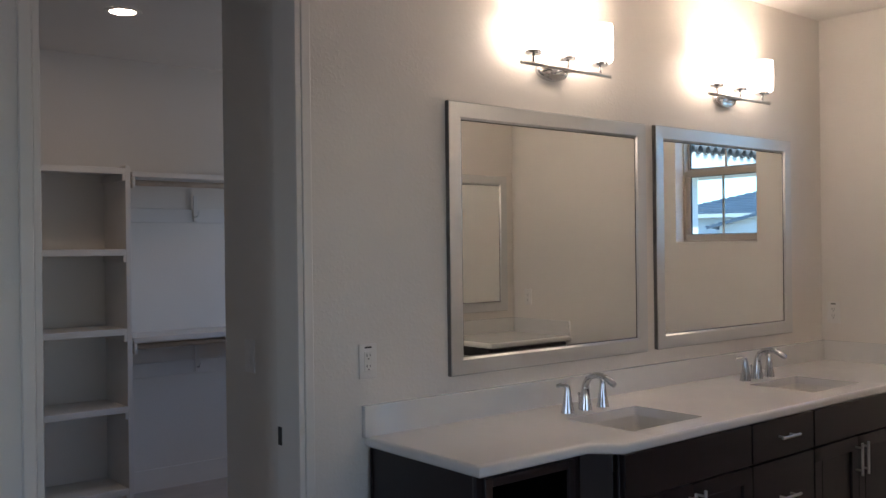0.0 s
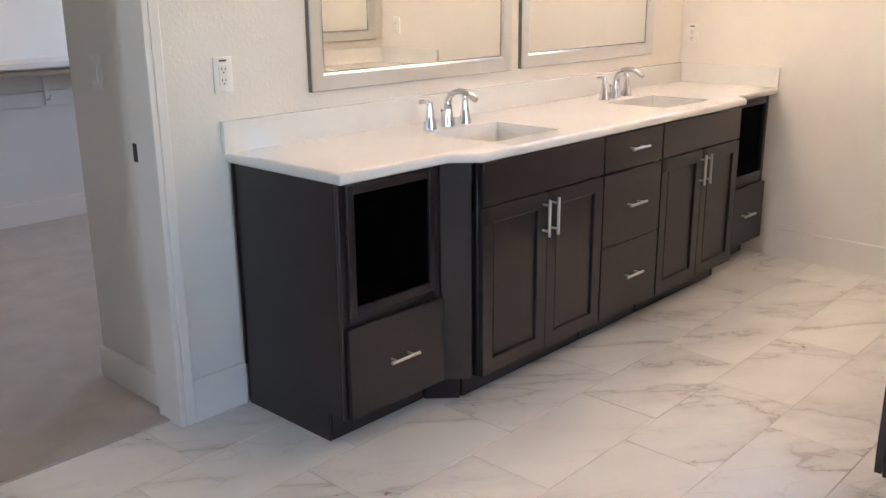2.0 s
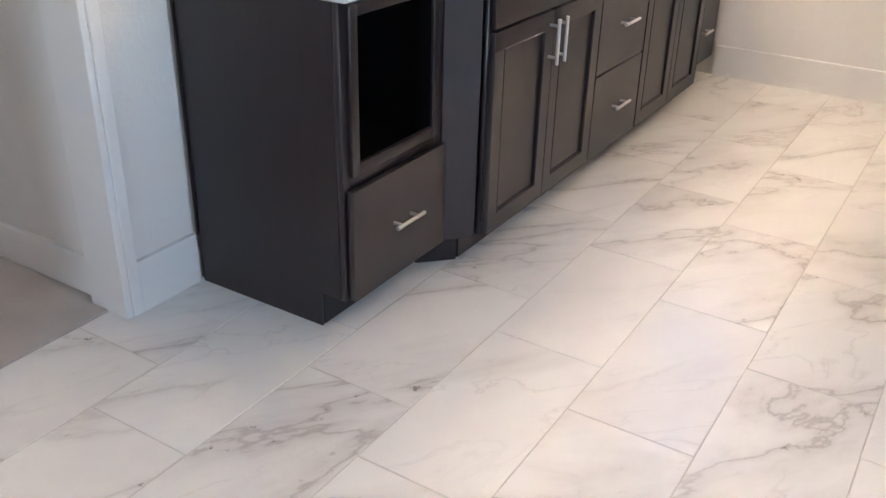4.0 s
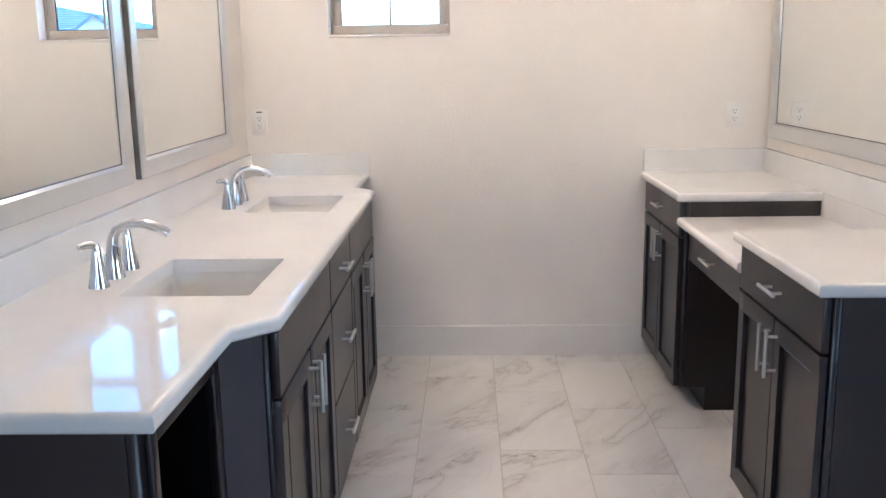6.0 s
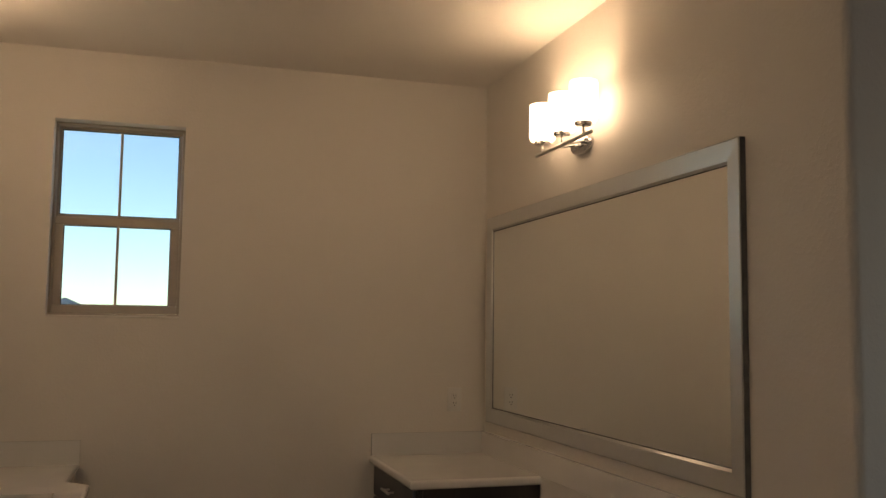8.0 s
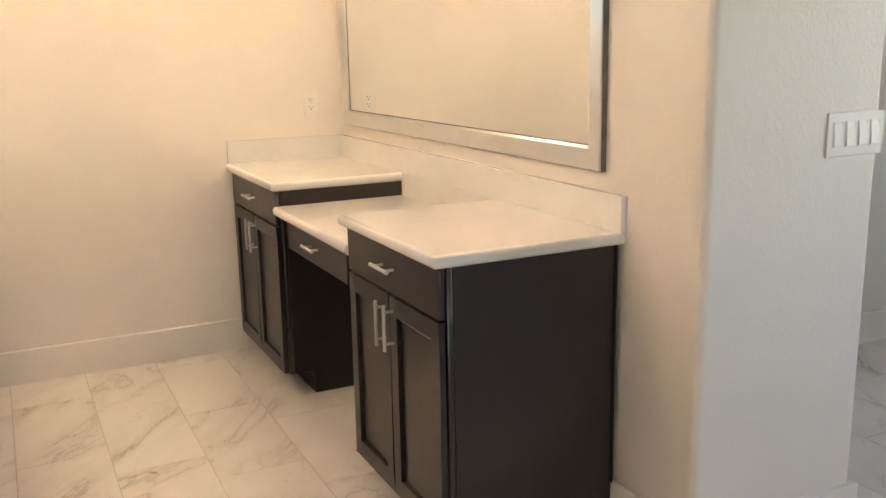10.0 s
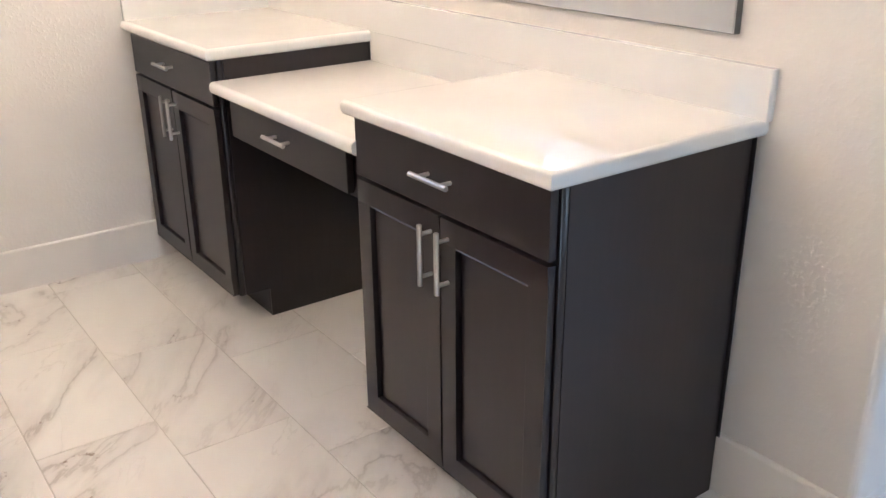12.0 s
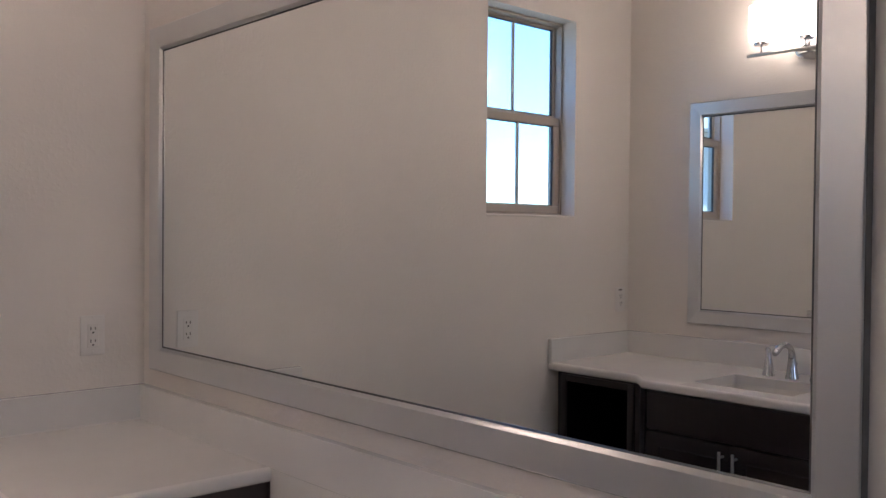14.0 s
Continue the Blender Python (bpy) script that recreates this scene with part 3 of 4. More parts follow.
bm = pierced(xs, [0, 1, 2, 3], [(xs.index(a), 1) for a, b in SINKS], TOP - 0.036, TOP,
             lambda u, v, w: (u, (front_y(u), SY0, SY1, WL - 0.0015)[v], w))
bmesh.ops.recalc_face_normals(bm, faces=list(bm.faces))
corner = lambda v: any(abs(v.co.x - x) < 1e-4 for s in SINKS for x in s) and (abs(v.co.y - SY0) < 1e-4 or abs(v.co.y - SY1) < 1e-4)
hole_up = [e for e in bm.edges if all(corner(v) for v in e.verts) and abs(e.verts[0].co.z - e.verts[1].co.z) > 0.01]
bmesh.ops.bevel(bm, geom=hole_up, offset=0.011, segments=5, profile=0.5, affect="EDGES")
outer = lambda e: abs(e.verts[0].co.z - e.verts[1].co.z) < 1e-4 and (
    all(abs(v.co.y - front_y(min(max(v.co.x, 1.975), 4.9985))) < 2e-4 for v in e.verts) or all(abs(v.co.x - 1.975) < 1e-4 for v in e.verts))
counter_edges(bm, outer, 0.013, 4)
long_top = thing("countertop", "polished white quartz double-vanity countertop with low backsplash", "countertop")
part("slab", bm, QUARTZ, long_top, smooth=50)
part("backsplash", box(1.965, WE - 0.0015, WL - 0.0215, WL + 0.001, TOP - 0.003, 1.008, 0.0012), QUARTZ, long_top)
part("side_splash", box(WE - 0.0215, WE + 0.001, 2.43, WL - 0.020, TOP - 0.003, 1.008, 0.0012), QUARTZ, long_top)


def small_top(label, x0, x1, y1, top, splash, ends):
    t = thing("countertop", label, "countertop")
    bm = box(x0, x1, WR + 0.0015, y1, top - 0.036, top, 0)
    keep = lambda e: abs(e.verts[0].co.z - e.verts[1].co.z) < 1e-4 and (all(abs(v.co.y - y1) < 1e-4 for v in e.verts)
                                                                     or any(all(abs(v.co.x - x) < 1e-4 for v in e.verts) for x in ends))
    counter_edges(bm, keep, 0.0145, 5)
    part("slab", bm, QUARTZ, t, smooth=50)
    part("backsplash", box(*splash, WR - 0.001, WR + 0.0215, top - 0.003, 1.008 if top == TOP else TOP - 0.0035, 0.001), QUARTZ, t)
    return t


small_top("white quartz countertop of the makeup vanity, rounded edge", 2.751, 3.450, 1.145, TOP, (2.745, WE - 0.020), (2.751, 3.450))
far_top = thing("countertop", "white quartz countertop in the corner by the window wall", "countertop")
bm = box(4.236, WE - 0.0015, WR + 0.0015, 1.140, TOP - 0.036, TOP, 0)
counter_edges(bm, lambda e: abs(e.verts[0].co.z - e.verts[1].co.z) < 1e-4 and (all(abs(v.co.y - 1.140) < 1e-4 for v in e.verts) or all(abs(v.co.x - 4.236) < 1e-4 for v in e.verts)), 0.0145, 5)
part("slab", bm, QUARTZ, far_top, smooth=50)
part("side_splash", box(WE - 0.0215, WE + 0.001, WR + 0.002, 1.13, TOP - 0.003, 1.008, 0.0012), QUARTZ, far_top)
small_top("lower white quartz makeup counter over the knee space", 3.4255, 4.2435, 1.135, 0.81, (3.427, 4.2435), ())


def rounded(x0, x1, y0, y1, r, n=5):
    pts = []
    for cx, cy, a0 in ((x1 - r, y1 - r, 0), (x0 + r, y1 - r, 90), (x0 + r, y0 + r, 180), (x1 - r, y0 + r, 270)):
        pts += [(cx + r * math.cos(radians(a0 + 90 * k / n)), cy + r * math.sin(radians(a0 + 90 * k / n))) for k in range(n + 1)]
    return pts


def sink(x0, x1, label):
    s = thing("undermount_sink", label, "sink", None, "undermount sinks")
    bm = bmesh.new()
    rings = []
    for g, z, r in ((-0.03, 0.8685, 0.03), (0.004, 0.8685, 0.015), (-0.001, 0.84, 0.018), (-0.006, 0.775, 0.03), (-0.02, 0.748, 0.045), (-0.05, 0.735, 0.06), (-0.12, 0.729, 0.03)):
        rings.append([bm.verts.new((x, y, z)) for x, y in rounded(x0 - g if g > -0.03 or z < 0.8 else x0 + g, x1 + g if g > -0.03 or z < 0.8 else x1 - g,
                                                                  SY0 - g if g > -0.03 or z < 0.8 else SY0 + g, SY1 + g if g > -0.03 or z < 0.8 else SY1 - g, r)])
    for a, b in zip(rings, rings[1:]):
        for k in range(len(a)):
            bm.faces.new((a[k], a[(k + 1) % len(a)], b[(k + 1) % len(a)], b[k]))
    bm.faces.new(rings[-1])
    part("basin", bm, PORCELAIN, s, smooth=60)
    part("drain", lathe([(0.0, 0.0), (0.016, 0.0), (0.018, -0.002), (0.024, -0.002), (0.030, 0.0), (0.031, -0.001)], 28,
                        at=((x0 + x1) / 2, (SY0 + SY1) / 2 + 0.02, 0.733)), CHROME, s, "chrome pop-up drain")
    return s


def faucet(x, y, label):
    f = thing("faucet", label, "faucet", pose(x, y, TOP), "widespread faucets")
    up = [(0, 0, 0.0), (0, 0, 0.006), (0, 0, 0.04), (0, -0.001, 0.078), (0, -0.004, 0.102), (0, -0.013, 0.119), (0, -0.034, 0.132), (0, -0.060, 0.138),
          (0, -0.088, 0.136), (0, -0.114, 0.127), (0, -0.136, 0.115), (0, -0.145, 0.109)]
    part("spout", tube(up, [0.026, 0.025, 0.020, 0.0155, 0.0135, 0.0122, 0.0115, 0.0115, 0.012, 0.013, 0.0132, 0.0105], 22), CHROME, f)
    for s in (-1, 1):
        h = part("handle", tube([(s * 0.10, 0, 0), (s * 0.10, 0, 0.006), (s * 0.10, 0, 0.035), (s * 0.10, 0, 0.07), (s * 0.10, 0, 0.088)],
                                [0.0255, 0.0245, 0.019, 0.0135, 0.0115], 20), CHROME, f)
        part("lever", tube([(s * 0.10, 0, 0.086), (s * 0.101, 0.001, 0.097), (s * 0.106, 0.007, 0.104), (s * 0.115, 0.018, 0.105), (s * 0.124, 0.030, 0.100), (s * 0.126, 0.033, 0.098)],
                           [0.0115, 0.0112, 0.0098, 0.0088, 0.0082, 0.005], 14), CHROME, h)
    part("lift_rod", tube([(0, 0.033, 0), (0, 0.033, 0.05), (0, 0.033, 0.053), (0, 0.033, 0.06), (0, 0.033, 0.063)], [0.0025, 0.0025, 0.006, 0.006, 0.003], 10), CHROME, f)
    return f


for (x0, x1), where in zip(SINKS, ("nearer the closet", "nearer the window wall")):
    sink(x0, x1, "white rectangular undermount sink " + where)
    faucet((x0 + x1) / 2 - 0.006, 2.841, "polished chrome two-handle widespread faucet behind a sink")


# ---- mirrors ----
def mirror(x0, x1, z0, z1, m, label, w=0.062):
    """In its own axes the wall is y = 0 and the glass faces -y."""
    t = thing("framed_mirror", label, "mirror", m, "framed mirrors")
    d = 0.022
    part("glass", box(x0 + 0.04, x1 - 0.04, -0.010, -0.004, z0 + 0.04, z1 - 0.04, 0), MIRROR, t, "clear mirror glass")
    part("backing", box(x0 + 0.02, x1 - 0.02, -0.0035, -0.0005, z0 + 0.02, z1 - 0.02, 0), SLOT, t)
    # mitred mouldings: (in from the outer edge, out from the wall)
    prof = [(0.0, 0.001), (0.0, d - 0.002), (0.002, d), (w - 0.008, d - 0.003), (w - 0.0065, d - 0.005), (w - 0.002, d - 0.007), (w, d - 0.009), (w, 0.0105)]
    corners = [(x0, z0, 1, 1), (x1, z0, -1, 1), (x1, z1, -1, -1), (x0, z1, 1, -1)]
    for (ax, az, sx, sz), (bx_, bz, tx, tz) in zip(corners, corners[1:] + corners[:1]):
        bm = bmesh.new()
        r0 = [bm.verts.new((ax + sx * i, -o, az + sz * i)) for i, o in prof]
        r1 = [bm.verts.new((bx_ + tx * i, -o, bz + tz * i)) for i, o in prof]
        for k in range(len(prof)):
            j = (k + 1) % len(prof)
            bm.faces.new((r0[k], r0[j], r1[j], r1[k]))
        bm.faces.new(r0)
        bm.faces.new(r1[::-1])
        rail = part("frame_rail", bm, SILVER, t, smooth=20)
        # thin strip round the rail, dark like the shadow beside the frame
        bm = bmesh.new()
        side = [(-0.0014, 0.0005), (-0.0014, d - 0.004), (-0.0001, d - 0.004), (-0.0001, 0.0005)]
        r0 = [bm.verts.new((ax + sx * i, -o, az + sz * i)) for i, o in side]
        r1 = [bm.verts.new((bx_ + tx * i, -o, bz + tz * i)) for i, o in side]
        for k in range(4):
            bm.faces.new((r0[k], r0[(k + 1) % 4], r1[(k + 1) % 4], r1[k]))
        part("shadowed_edge", bm, EDGE_SHADOW, rail, "outer edge of the frame, greyed as its shadow gap")
        # inner lip, its dark grey standing in for the shaded gap at the glass
        bm = bmesh.new()
        lip = [(w + 0.0002, 0.0102), (w + 0.0002, d - 0.010), (w + 0.004, d - 0.0115), (w + 0.004, 0.0102)]
        r0 = [bm.verts.new((ax + sx * i, -o, az + sz * i)) for i, o in lip]
        r1 = [bm.verts.new((bx_ + tx * i, -o, bz + tz * i)) for i, o in lip]
        for k in range(4):
            bm.faces.new((r0[k], r0[(k + 1) % 4], r1[(k + 1) % 4], r1[k]))
        part("gap_lip", bm, GAP_BEAD, rail, "inner lip darkened as the gap beside the glass")
    return t


mirror(2.343, 3.461, 1.071, 2.063, pose(0, WL, 0), "wall mirror in brushed silver frame over the sink nearer the closet")
mirror(3.533, 4.655, 1.073, 2.065, pose(0, WL, 0), "wall mirror in brushed silver frame over the sink nearer the window")
mirror(0.0, 2.074, 1.064, 2.061, pose(4.921, WR, 0, 0, 0, 180), "wide wall mirror in brushed silver frame over the makeup vanity", 0.067)


# ---- vanity lights ----
def vanity_light(m, label):
    t = thing("vanity_light", label, "wall lamp", m, "three-shade vanity lights")
    bm = lathe([(0.0, 0.024), (0.045, 0.024), (0.056, 0.020), (0.060, 0.012), (0.060, 0.0)], 36, sx=1.45)
    bmesh.ops.scale(bm, vec=(1, 0.65, 1), verts=bm.verts)
    bmesh.ops.rotate(bm, cent=(0, 0, 0), matrix=Matrix.Rotation(radians(90), 3, "X"), verts=bm.verts)
    bmesh.ops.translate(bm, vec=(0, -0.0005, 0.006), verts=bm.verts)
    part("backplate", bm, CHROME, t, "oval polished chrome backplate")
    for x in (-0.04, 0.04):
        part("arm", tube([(x, -0.022, 0.012), (x, -0.06, 0.002), (x, -0.095, 0.0)], [0.006, 0.006, 0.006], 12), CHROME, t)
    part("crossbar", tube([(-0.255, -0.095, 0), (-0.252, -0.095, 0), (0.252, -0.095, 0), (0.255, -0.095, 0)], [0.006, 0.008, 0.008, 0.006], 16), NICKEL, t, "brushed nickel crossbar")
    for x in (-0.19, 0.0, 0.19):
        bm = tube([(x, -0.095, 0.006), (x, -0.095, 0.04)], [0.0055, 0.0055], 12)
        lathe([(0.0, 0.034), (0.026, 0.034), (0.033, 0.037), (0.034, 0.048), (0.0, 0.048)], 28, bm, (x, -0.095, 0))
        part("lamp_cup", bm, CHROME, t)
        wall = [(0.030, 0.049), (0.045, 0.050), (0.0505, 0.056), (0.0525, 0.066), (0.0535, 0.118), (0.0530, 0.160), (0.0525, 0.197), (0.0508, 0.200), (0.0490, 0.198),
                (0.0495, 0.160), (0.0500, 0.118), (0.0490, 0.070), (0.044, 0.056), (0.030, 0.054)]
        part("shade", lathe(wall, 36, at=(x, -0.095, 0)), SHADE, t, "lit white opal glass shade", 60)
        part("bulb", lathe([(0.0135, 0.060), (0.014, 0.085), (0.024, 0.108), (0.0295, 0.130), (0.0275, 0.148), (0.019, 0.161), (0.008, 0.1665), (0.001, 0.167)], 20, at=(x, -0.095, 0)),
             BULB, t, "lit frosted bulb inside the shade", 60)
    return t


vanity_light(pose(2.890, WL, 2.225), "lit three-shade chrome vanity light over the mirror nearer the closet")
vanity_light(pose(4.080, WL, 2.225), "lit three-shade chrome vanity light over the mirror nearer the window")
vanity_light(pose(3.870, WR, 2.230, 0, 0, 180), "lit three-shade chrome vanity light over the wide makeup mirror")


# ---- outlets and switches ----
def plate(t, w, h):
    return part("cover_plate", box(-w / 2, w / 2, -0.006, -0.0003, -h / 2, h / 2, 0.0025, 2), PLASTIC, t)


def outlet(m, label, printed=True):
    t = thing("outlet", label, "outlet", m, "wall outlets")
    plate(t, 0.072, 0.116)
    f = part("receptacle", box(-0.0165, 0.0165, -0.0085, -0.0061, -0.034, 0.034, 0.001), PLASTIC, t)
    bm = bmesh.new()
    for z in (-0.019, 0.017):
        for x, h in ((-0.0065, 0.009), (0.0065, 0.007)):
            bx(bm, x - 0.0012, x + 0.0012, -0.0095, -0.0086, z - h / 2 + 0.003, z + h / 2 + 0.003, 0)
        bx(bm, -0.0025, 0.0025, -0.0095, -0.0086, z - 0.011, z - 0.0065, 0)
    part("slot", bm, SLOT, f)
    if printed:
        part("caption_bar", box(-0.014, 0.014, -0.0066, -0.0061, 0.043, 0.049, 0), SLOT, t, "dark unreadable print")
    for z in (-0.048, 0.0525):
        part("screw", tube([(0, -0.0061, z), (0, -0.0072, z)], [0.003, 0.0025], 10), PLASTIC, t)
    return t


outlet(pose(1.990, WL, 1.156), "white duplex outlet beside the double vanity backsplash")
outlet(pose(WE, 2.944, 1.160, 0, 0, -90), "white duplex outlet on the window wall above the long counter")
outlet(pose(WE, 0.714, 1.165, 0, 0, -90), "white duplex outlet on the window wall above makeup counter", False)


def rockers(m, n, label):
    t = thing("light_switch", label, "switch", m)
    w = 0.046 * n + 0.026
    plate(t, w, 0.116)
    for k in range(n):
        x = (k - (n - 1) / 2) * 0.046
        part("switch_frame", ring_y(x, 0.0175, 0.035), PLASTIC, t)
        bm = box(x - 0.0145, x + 0.0145, -0.0105, -0.0062, -0.031, 0.031, 0.001)
        for v in bm.verts:
            if v.co.y < -0.009:
                v.co.y += 0.003 * (v.co.z > 0)
        part("rocker", bm, PLASTIC, t)
    return t


def ring_y(x, hw, hh):
    bm = bmesh.new()
    for a, b, c, d in ((x - hw, x + hw, -hh, -hh + 0.003), (x - hw, x + hw, hh - 0.003, hh), (x - hw, x - hw + 0.0025, -hh + 0.003, hh - 0.003), (x + hw - 0.0025, x + hw, -hh + 0.003, hh - 0.003)):
        bx(bm, a, b, -0.0075, -0.0061, c, d, 0)
    return bm


rockers(pose(CORNER, 0.058, 1.172, 0, 0, -90), 4, "white four-gang rocker switch plate near the wall end")
rockers(pose(1.76, 3.40, 1.16, 0, 0, -90), 1, "white rocker switch on the closet entry wall")

# ---- closet fittings ----
tower = thing("closet_shelf_tower", "white painted open shelf tower against closet wall, empty", "shelves")
part("side_panel", box(2.195, 2.225, 5.80, 6.168, 0.007, 2.043, 0.002), SHELF, tower)
part("side_panel", box(1.30, 1.33, 5.80, 6.168, 0.007, 2.043, 0.002), SHELF, tower)
for z in (0.138, 0.622, 1.080, 1.548, 2.028):
    s = part("shelf", box(1.331, 2.194, 5.815, 6.168, z - 0.018, z, 0.001), SHELF, tower)
    part("nosing", box(1.331, 2.194, 5.797, 5.8145, z - 0.036, z + 0.001, 0.002), SHELF, s)
    part("cleat", box(2.177, 2.1945, 5.80, 6.15, z - 0.075, z - 0.0365, 0.002), SHELF, tower)
part("kick_board", box(1.331, 2.194, 5.86, 5.875, 0.007, 0.125, 0.001), SHELF, tower)


def hanging_shelf(z, label):
    t = thing("closet_hanging_shelf", label, "closet shelf", None, "closet hanging shelves")
    part("shelf", box(2.237, 4.195, 5.82, 6.168, z - 0.018, z, 0.001), SHELF, t)
    part("nosing", box(2.237, 4.195, 5.805, 5.8195, z - 0.03, z + 0.001, 0.002), SHELF, t)
    part("wall_cleat", box(2.237, 4.195, 6.15, 6.168, z - 0.29, z - 0.20, 0.002), SHELF, t)
    part("rod", tube([(2.237, 5.88, z - 0.06), (4.195, 5.88, z - 0.06)], [0.017, 0.017], 18), RODWOOD, t, "pale round wooden clothes rod")
    part("end_cleat", box(2.236, 2.254, 5.80, 6.149, z - 0.095, z - 0.031, 0.002), SHELF, t)
    for x in (2.78, 3.6):
        bm = bmesh.new()
        bx(bm, x - 0.014, x + 0.014, 6.140, 6.1495, z - 0.28, z - 0.112, 0.002)
        tube([(x, 6.139, z - 0.25), (x, 6.10, z - 0.245), (x, 6.085, z - 0.215)], [0.006, 0.006, 0.006], 8, bm)
        part("bracket", bm, SHELF, t)
    return t


hanging_shelf(2.010, "white upper closet shelf with wooden hanging rod")
hanging_shelf(1.022, "white lower closet shelf with wooden hanging rod")
can = thing("recessed_light", "lit round recessed ceiling light with white trim", "ceiling light", pose(1.918, 5.044, CEILING))
part("trim_ring", lathe([(0.062, -0.001), (0.064, -0.006), (0.088, -0.004), (0.092, -0.0005)], 40), TRIM, can)
part("lens", lathe([(0.0, -0.003), (0.0625, -0.003), (0.0625, -0.0006)], 40), CANLENS, can)

# ---- outside ----
structure("ground", box(-600, 600, -600, 600, -0.5, -0.2, 0), EARTH, "bare dry earth lot around the houses", "ground")


def house(m, w, d, eave, ridge, label):
    """Gabled bungalow; its ridge runs along its own x."""
    t = thing("bungalow", label, "house", m, "neighbouring houses")
    h = ridge - eave
    bm = bmesh.new()
    a = [bm.verts.new(p) for p in ((-w / 2, -d / 2, 0), (-w / 2, d / 2, 0), (-w / 2, d / 2, eave), (-w / 2, 0, ridge - 0.08), (-w / 2, -d / 2, eave))]
    b = [bm.verts.new((v.co.x + w, v.co.y, v.co.z)) for v in a]
    bm.faces.new(a)
    bm.faces.new(b[::-1])
    for k in range(5):
        bm.faces.new((a[k], b[k], b[(k + 1) % 5], a[(k + 1) % 5]))
    part("wall", bm, STUCCO, t)
    for s in (-1, 1):
        n = 12
        bm = bmesh.new()
        for k in range(n):
            y0, y1 = (d / 2 + 0.5) * k / n, (d / 2 + 0.5) * (k + 1) / n + 0.05
            z0, z1 = ridge - h * y0 / (d / 2), ridge - h * y1 / (d / 2)
            vs = [bm.verts.new((x, s * y, z + o)) for x in (-w / 2 - 0.4, w / 2 + 0.4) for y, z, o in ((y0, z0, 0.0), (y1, z1, 0.04), (y1, z1, 0.0), (y0, z0, -0.05))]
            for f in ((0, 1, 5, 4), (1, 2, 6, 5), (2, 3, 7, 6), (3, 0, 4, 7), (0, 3, 2, 1), (4, 5, 6, 7)):
                bm.faces.new([vs[i] for i in f])
        r = part("roof", bm, ROOF, t)
    for s in (-1, 1):
        for k in (-1, 1):
            bm = bmesh.new()
            vs = [bm.verts.new(p) for p in ((s * (w / 2 + 0.41), 0, ridge + 0.0), (s * (w / 2 + 0.41), k * (d / 2 + 0.5), eave - h / d),
                                            (s * (w / 2 + 0.41), k * (d / 2 + 0.5), eave - h / d - 0.12), (s * (w / 2 + 0.41), 0, ridge - 0.12))]
            up = bmesh.ops.extrude_face_region(bm, geom=[bm.faces.new(vs)])["geom"]
            bmesh.ops.translate(bm, vec=(s * 0.04, 0, 0), verts=[v for v in up if isinstance(v, bmesh.types.BMVert)])
            part("barge_board", bm, ROOF, t)
        for y in (-d / 4, d / 4):
            f = part("window", box(s * w / 2 - 0.05, s * w / 2 + 0.05, y - 0.6, y + 0.6, 1.0, 2.1, 0.01), STUCCO, t)
            part("pane", box(s * w / 2 - 0.06, s * w / 2 + 0.06, y - 0.52, y + 0.52, 1.08, 2.02, 0), DARKGLASS, f)
    return t


def hip_house(m, w, d, eave, ridge, label):
    """Bungalow with a hipped roof; its ridge runs along its own x."""
    t = thing("bungalow", label, "house", m, "neighbouring houses")
    part("wall", box(-w / 2, w / 2, -d / 2, d / 2, 0, eave, 0), STUCCO, t)
    ex, ey, rx, n = w / 2 + 0.5, d / 2 + 0.5, (w - d) / 2, 14
    bm = bmesh.new()
    for k in range(n):
        f0, f1 = k / n, (k + 1) / n
        rows = []
        for f, o in ((f0, 0.0), (f1, 0.05), (f1, 0.0)):
            x, y, z = rx + (ex - rx) * f, ey * f, ridge - (ridge - eave) * f + o
            rows.append([bm.verts.new(p) for p in ((-x, -y, z), (x, -y, z), (x, y, z), (-x, y, z))])
        for a, b in zip(rows, rows[1:]):
            for i in range(4):
                bm.faces.new((a[i], a[(i + 1) % 4], b[(i + 1) % 4], b[i]))
    bmesh.ops.remove_doubles(bm, verts=list(bm.verts), dist=0.001)
    part("roof", bm, ROOF, t)
    part("fascia", box(-ex, ex, -ey, ey, eave - 0.2, eave - 0.005, 0), STUCCO, t)
    for x in (-w / 4, w / 4):
        for s in (-1, 1):
            f = part("window", box(x - 0.7, x + 0.7, s * d / 2 - 0.05, s * d / 2 + 0.05, 1.0, 2.1, 0.01), STUCCO, t)
            part("pane", box(x - 0.6, x + 0.6, s * d / 2 - 0.06, s * d / 2 + 0.06, 1.1, 2.0, 0), DARKGLASS, f)
    return t


hip_house(pose(47.9, 15.9, -0.2, 0, 0, 108), 12, 9.5, 3.2, 4.7, "white stucco bungalow under a hipped blue-grey tile roof")
house(pose(40.6, 12.2, -0.2, 0, 0, 16.2), 8, 6.4, 2.75, 3.75, "white stucco garage gable in front of the hipped house")
house(pose(38.2, 18.5, -0.2, 0, 0, 25.5), 8, 6.4, 2.75, 3.75, "white stucco gable end with blue-grey tile roof")
hip_house(pose(46.2, -19.0, -0.2, 0, 0, 62), 15, 10, 3.3, 4.75, "white stucco bungalow under a hipped slate-coloured roof")
house(pose(38.4, -16.5, -0.2, 0, 0, -30), 8, 5.2, 2.65, 3.35, "low white stucco gable end with slate-coloured tile roof")
house(pose(43.4, -13.3, -0.2, 0, 0, -22), 6, 2.2, 3.1, 3.97, "narrow white stucco gable with steep slate-coloured roof")
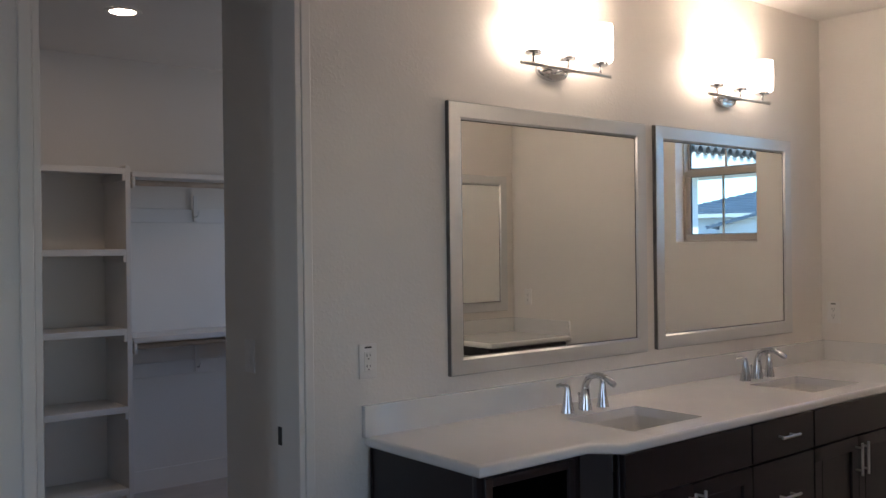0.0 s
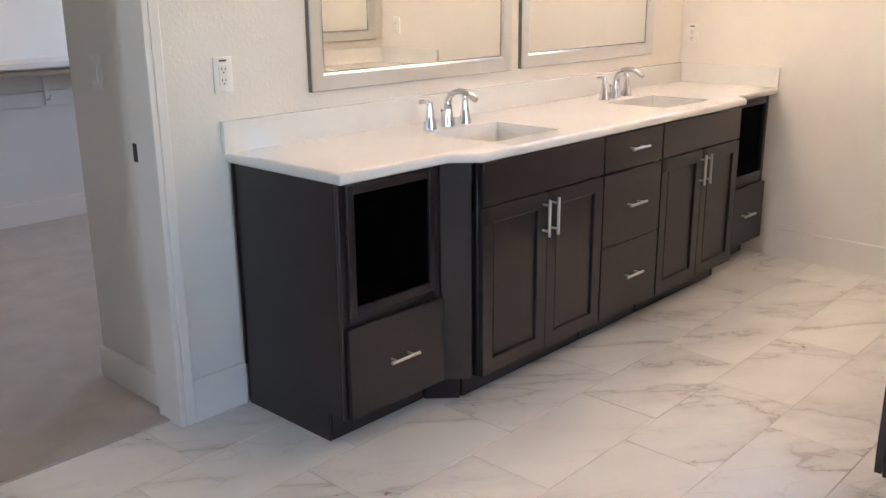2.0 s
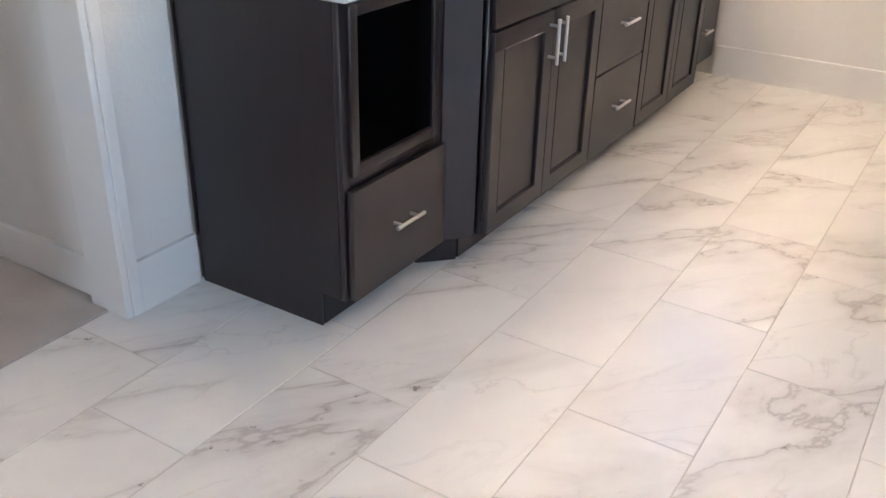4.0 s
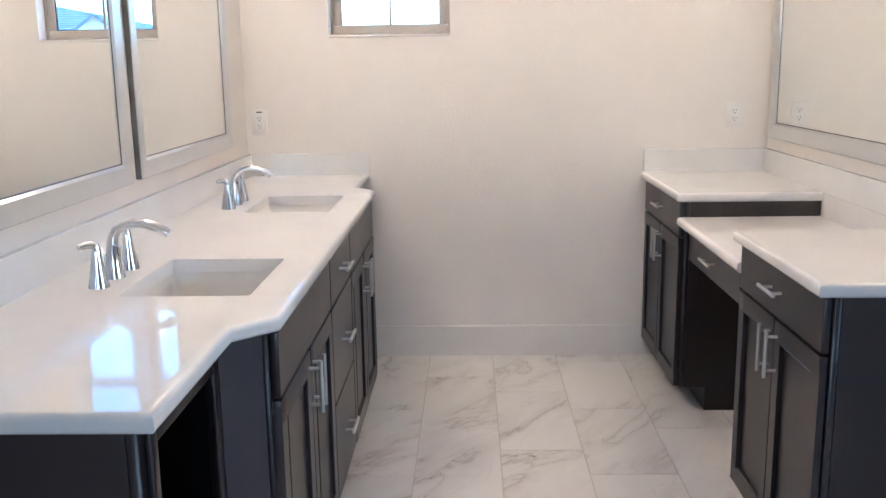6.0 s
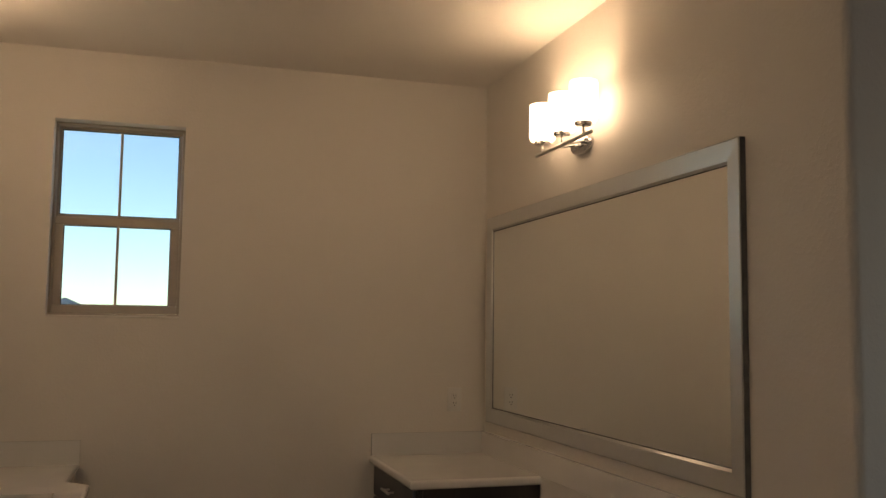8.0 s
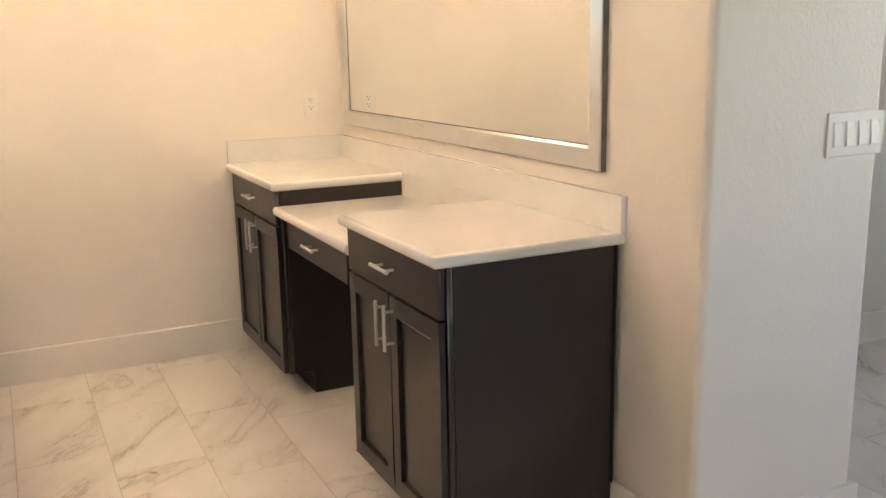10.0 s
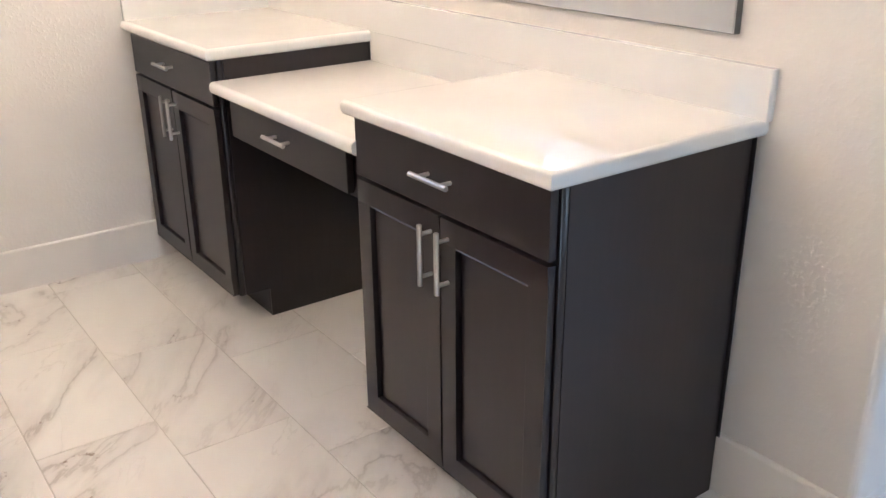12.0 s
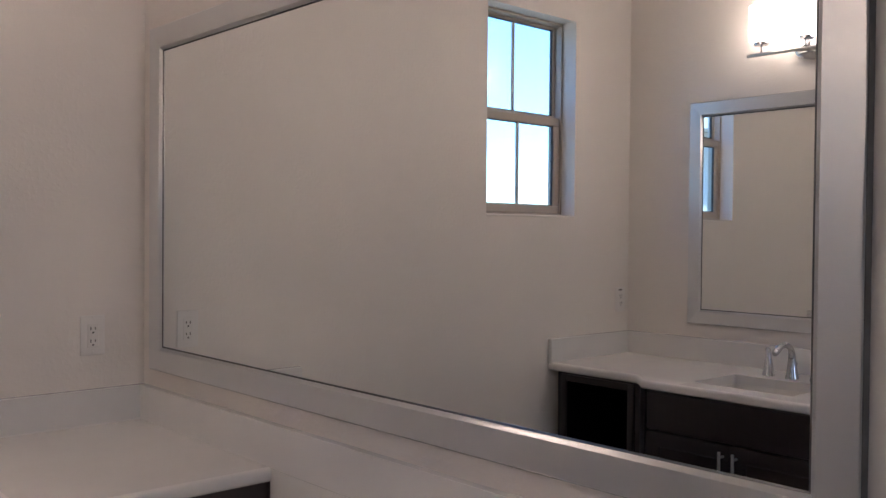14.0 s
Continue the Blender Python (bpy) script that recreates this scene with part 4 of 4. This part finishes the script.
hip_house(pose(119.4, 13.7, -0.2, 0, 0, 6), 8.1, 8, 2.8, 4.9, "distant white stucco bungalow with a pointed grey roof")
wing = thing("house_wing", "white stucco wing of the house with a barrel-tile eave", "house", pose(0, 0, -0.2))
part("wall", box(5.3, 12.45, -6.5, -3.0, 0, 2.9, 0.01), STUCCO, wing)
part("soffit", box(5.2, 14.2, -6.5, -2.42, 2.901, 2.94, 0.005), STUCCO, wing)
part("fascia", box(5.2, 14.2, -2.419, -2.38, 2.86, 3.10, 0.005), STUCCO, wing)
part("roof", box(5.2, 14.2, -6.5, -2.5, 3.0, 3.1, 0.01), ROOF, wing)
for k in range(28):
    bm = lathe([(0.06, 0.0), (0.065, 0.02), (0.075, 0.5)], 12)
    bmesh.ops.rotate(bm, cent=(0, 0, 0), matrix=Matrix.Rotation(radians(83), 3, "X"), verts=bm.verts)
    bmesh.ops.translate(bm, vec=(8.9 + 0.19 * k, -2.33, 3.13), verts=bm.verts)
    part("roof_tile", bm, CLAY, wing)

# ---- tiled floor, tile by tile ----
floor = structure("floor", box(BACK_X - 0.12, WE, BACK_Y - 0.12, 3.0775, -0.1, -0.002, 0), GROUT, "white marble-look porcelain tile floor with grey veins", "floor")
shapes = {}
for j in range(-13, 6):
    for i in range(-11, 7):
        x0, y0 = 2.033 + 0.2035 * j + 0.611 * i, 1.540 + 0.308 * j
        xa, xb, ya, yb = max(x0, BACK_X), min(x0 + 0.608, WE), max(y0, BACK_Y), min(y0 + 0.305, 3.075)
        if xb - xa < 0.02 or yb - ya < 0.02 or (xa > CORNER and ya > -0.04 and yb < WR - 0.02) or (yb < -0.02 and xa > 3.6) or (ya > 2.62 and xa > 2.1):
            continue
        key = (round(xb - xa, 3), round(yb - ya, 3))
        if key not in shapes:
            bm = box(0, key[0], 0, key[1], -0.012, 0, 0)
            bmesh.ops.bevel(bm, geom=[e for e in bm.edges if all(v.co.z > -0.001 for v in e.verts)], offset=0.0012, segments=1, affect="EDGES")
            shapes[key] = mesh_of("tile", bm, TILE)
        ob = new("tile", shapes[key])
        ob.parent, ob.location = floor, (xa, ya, 0)
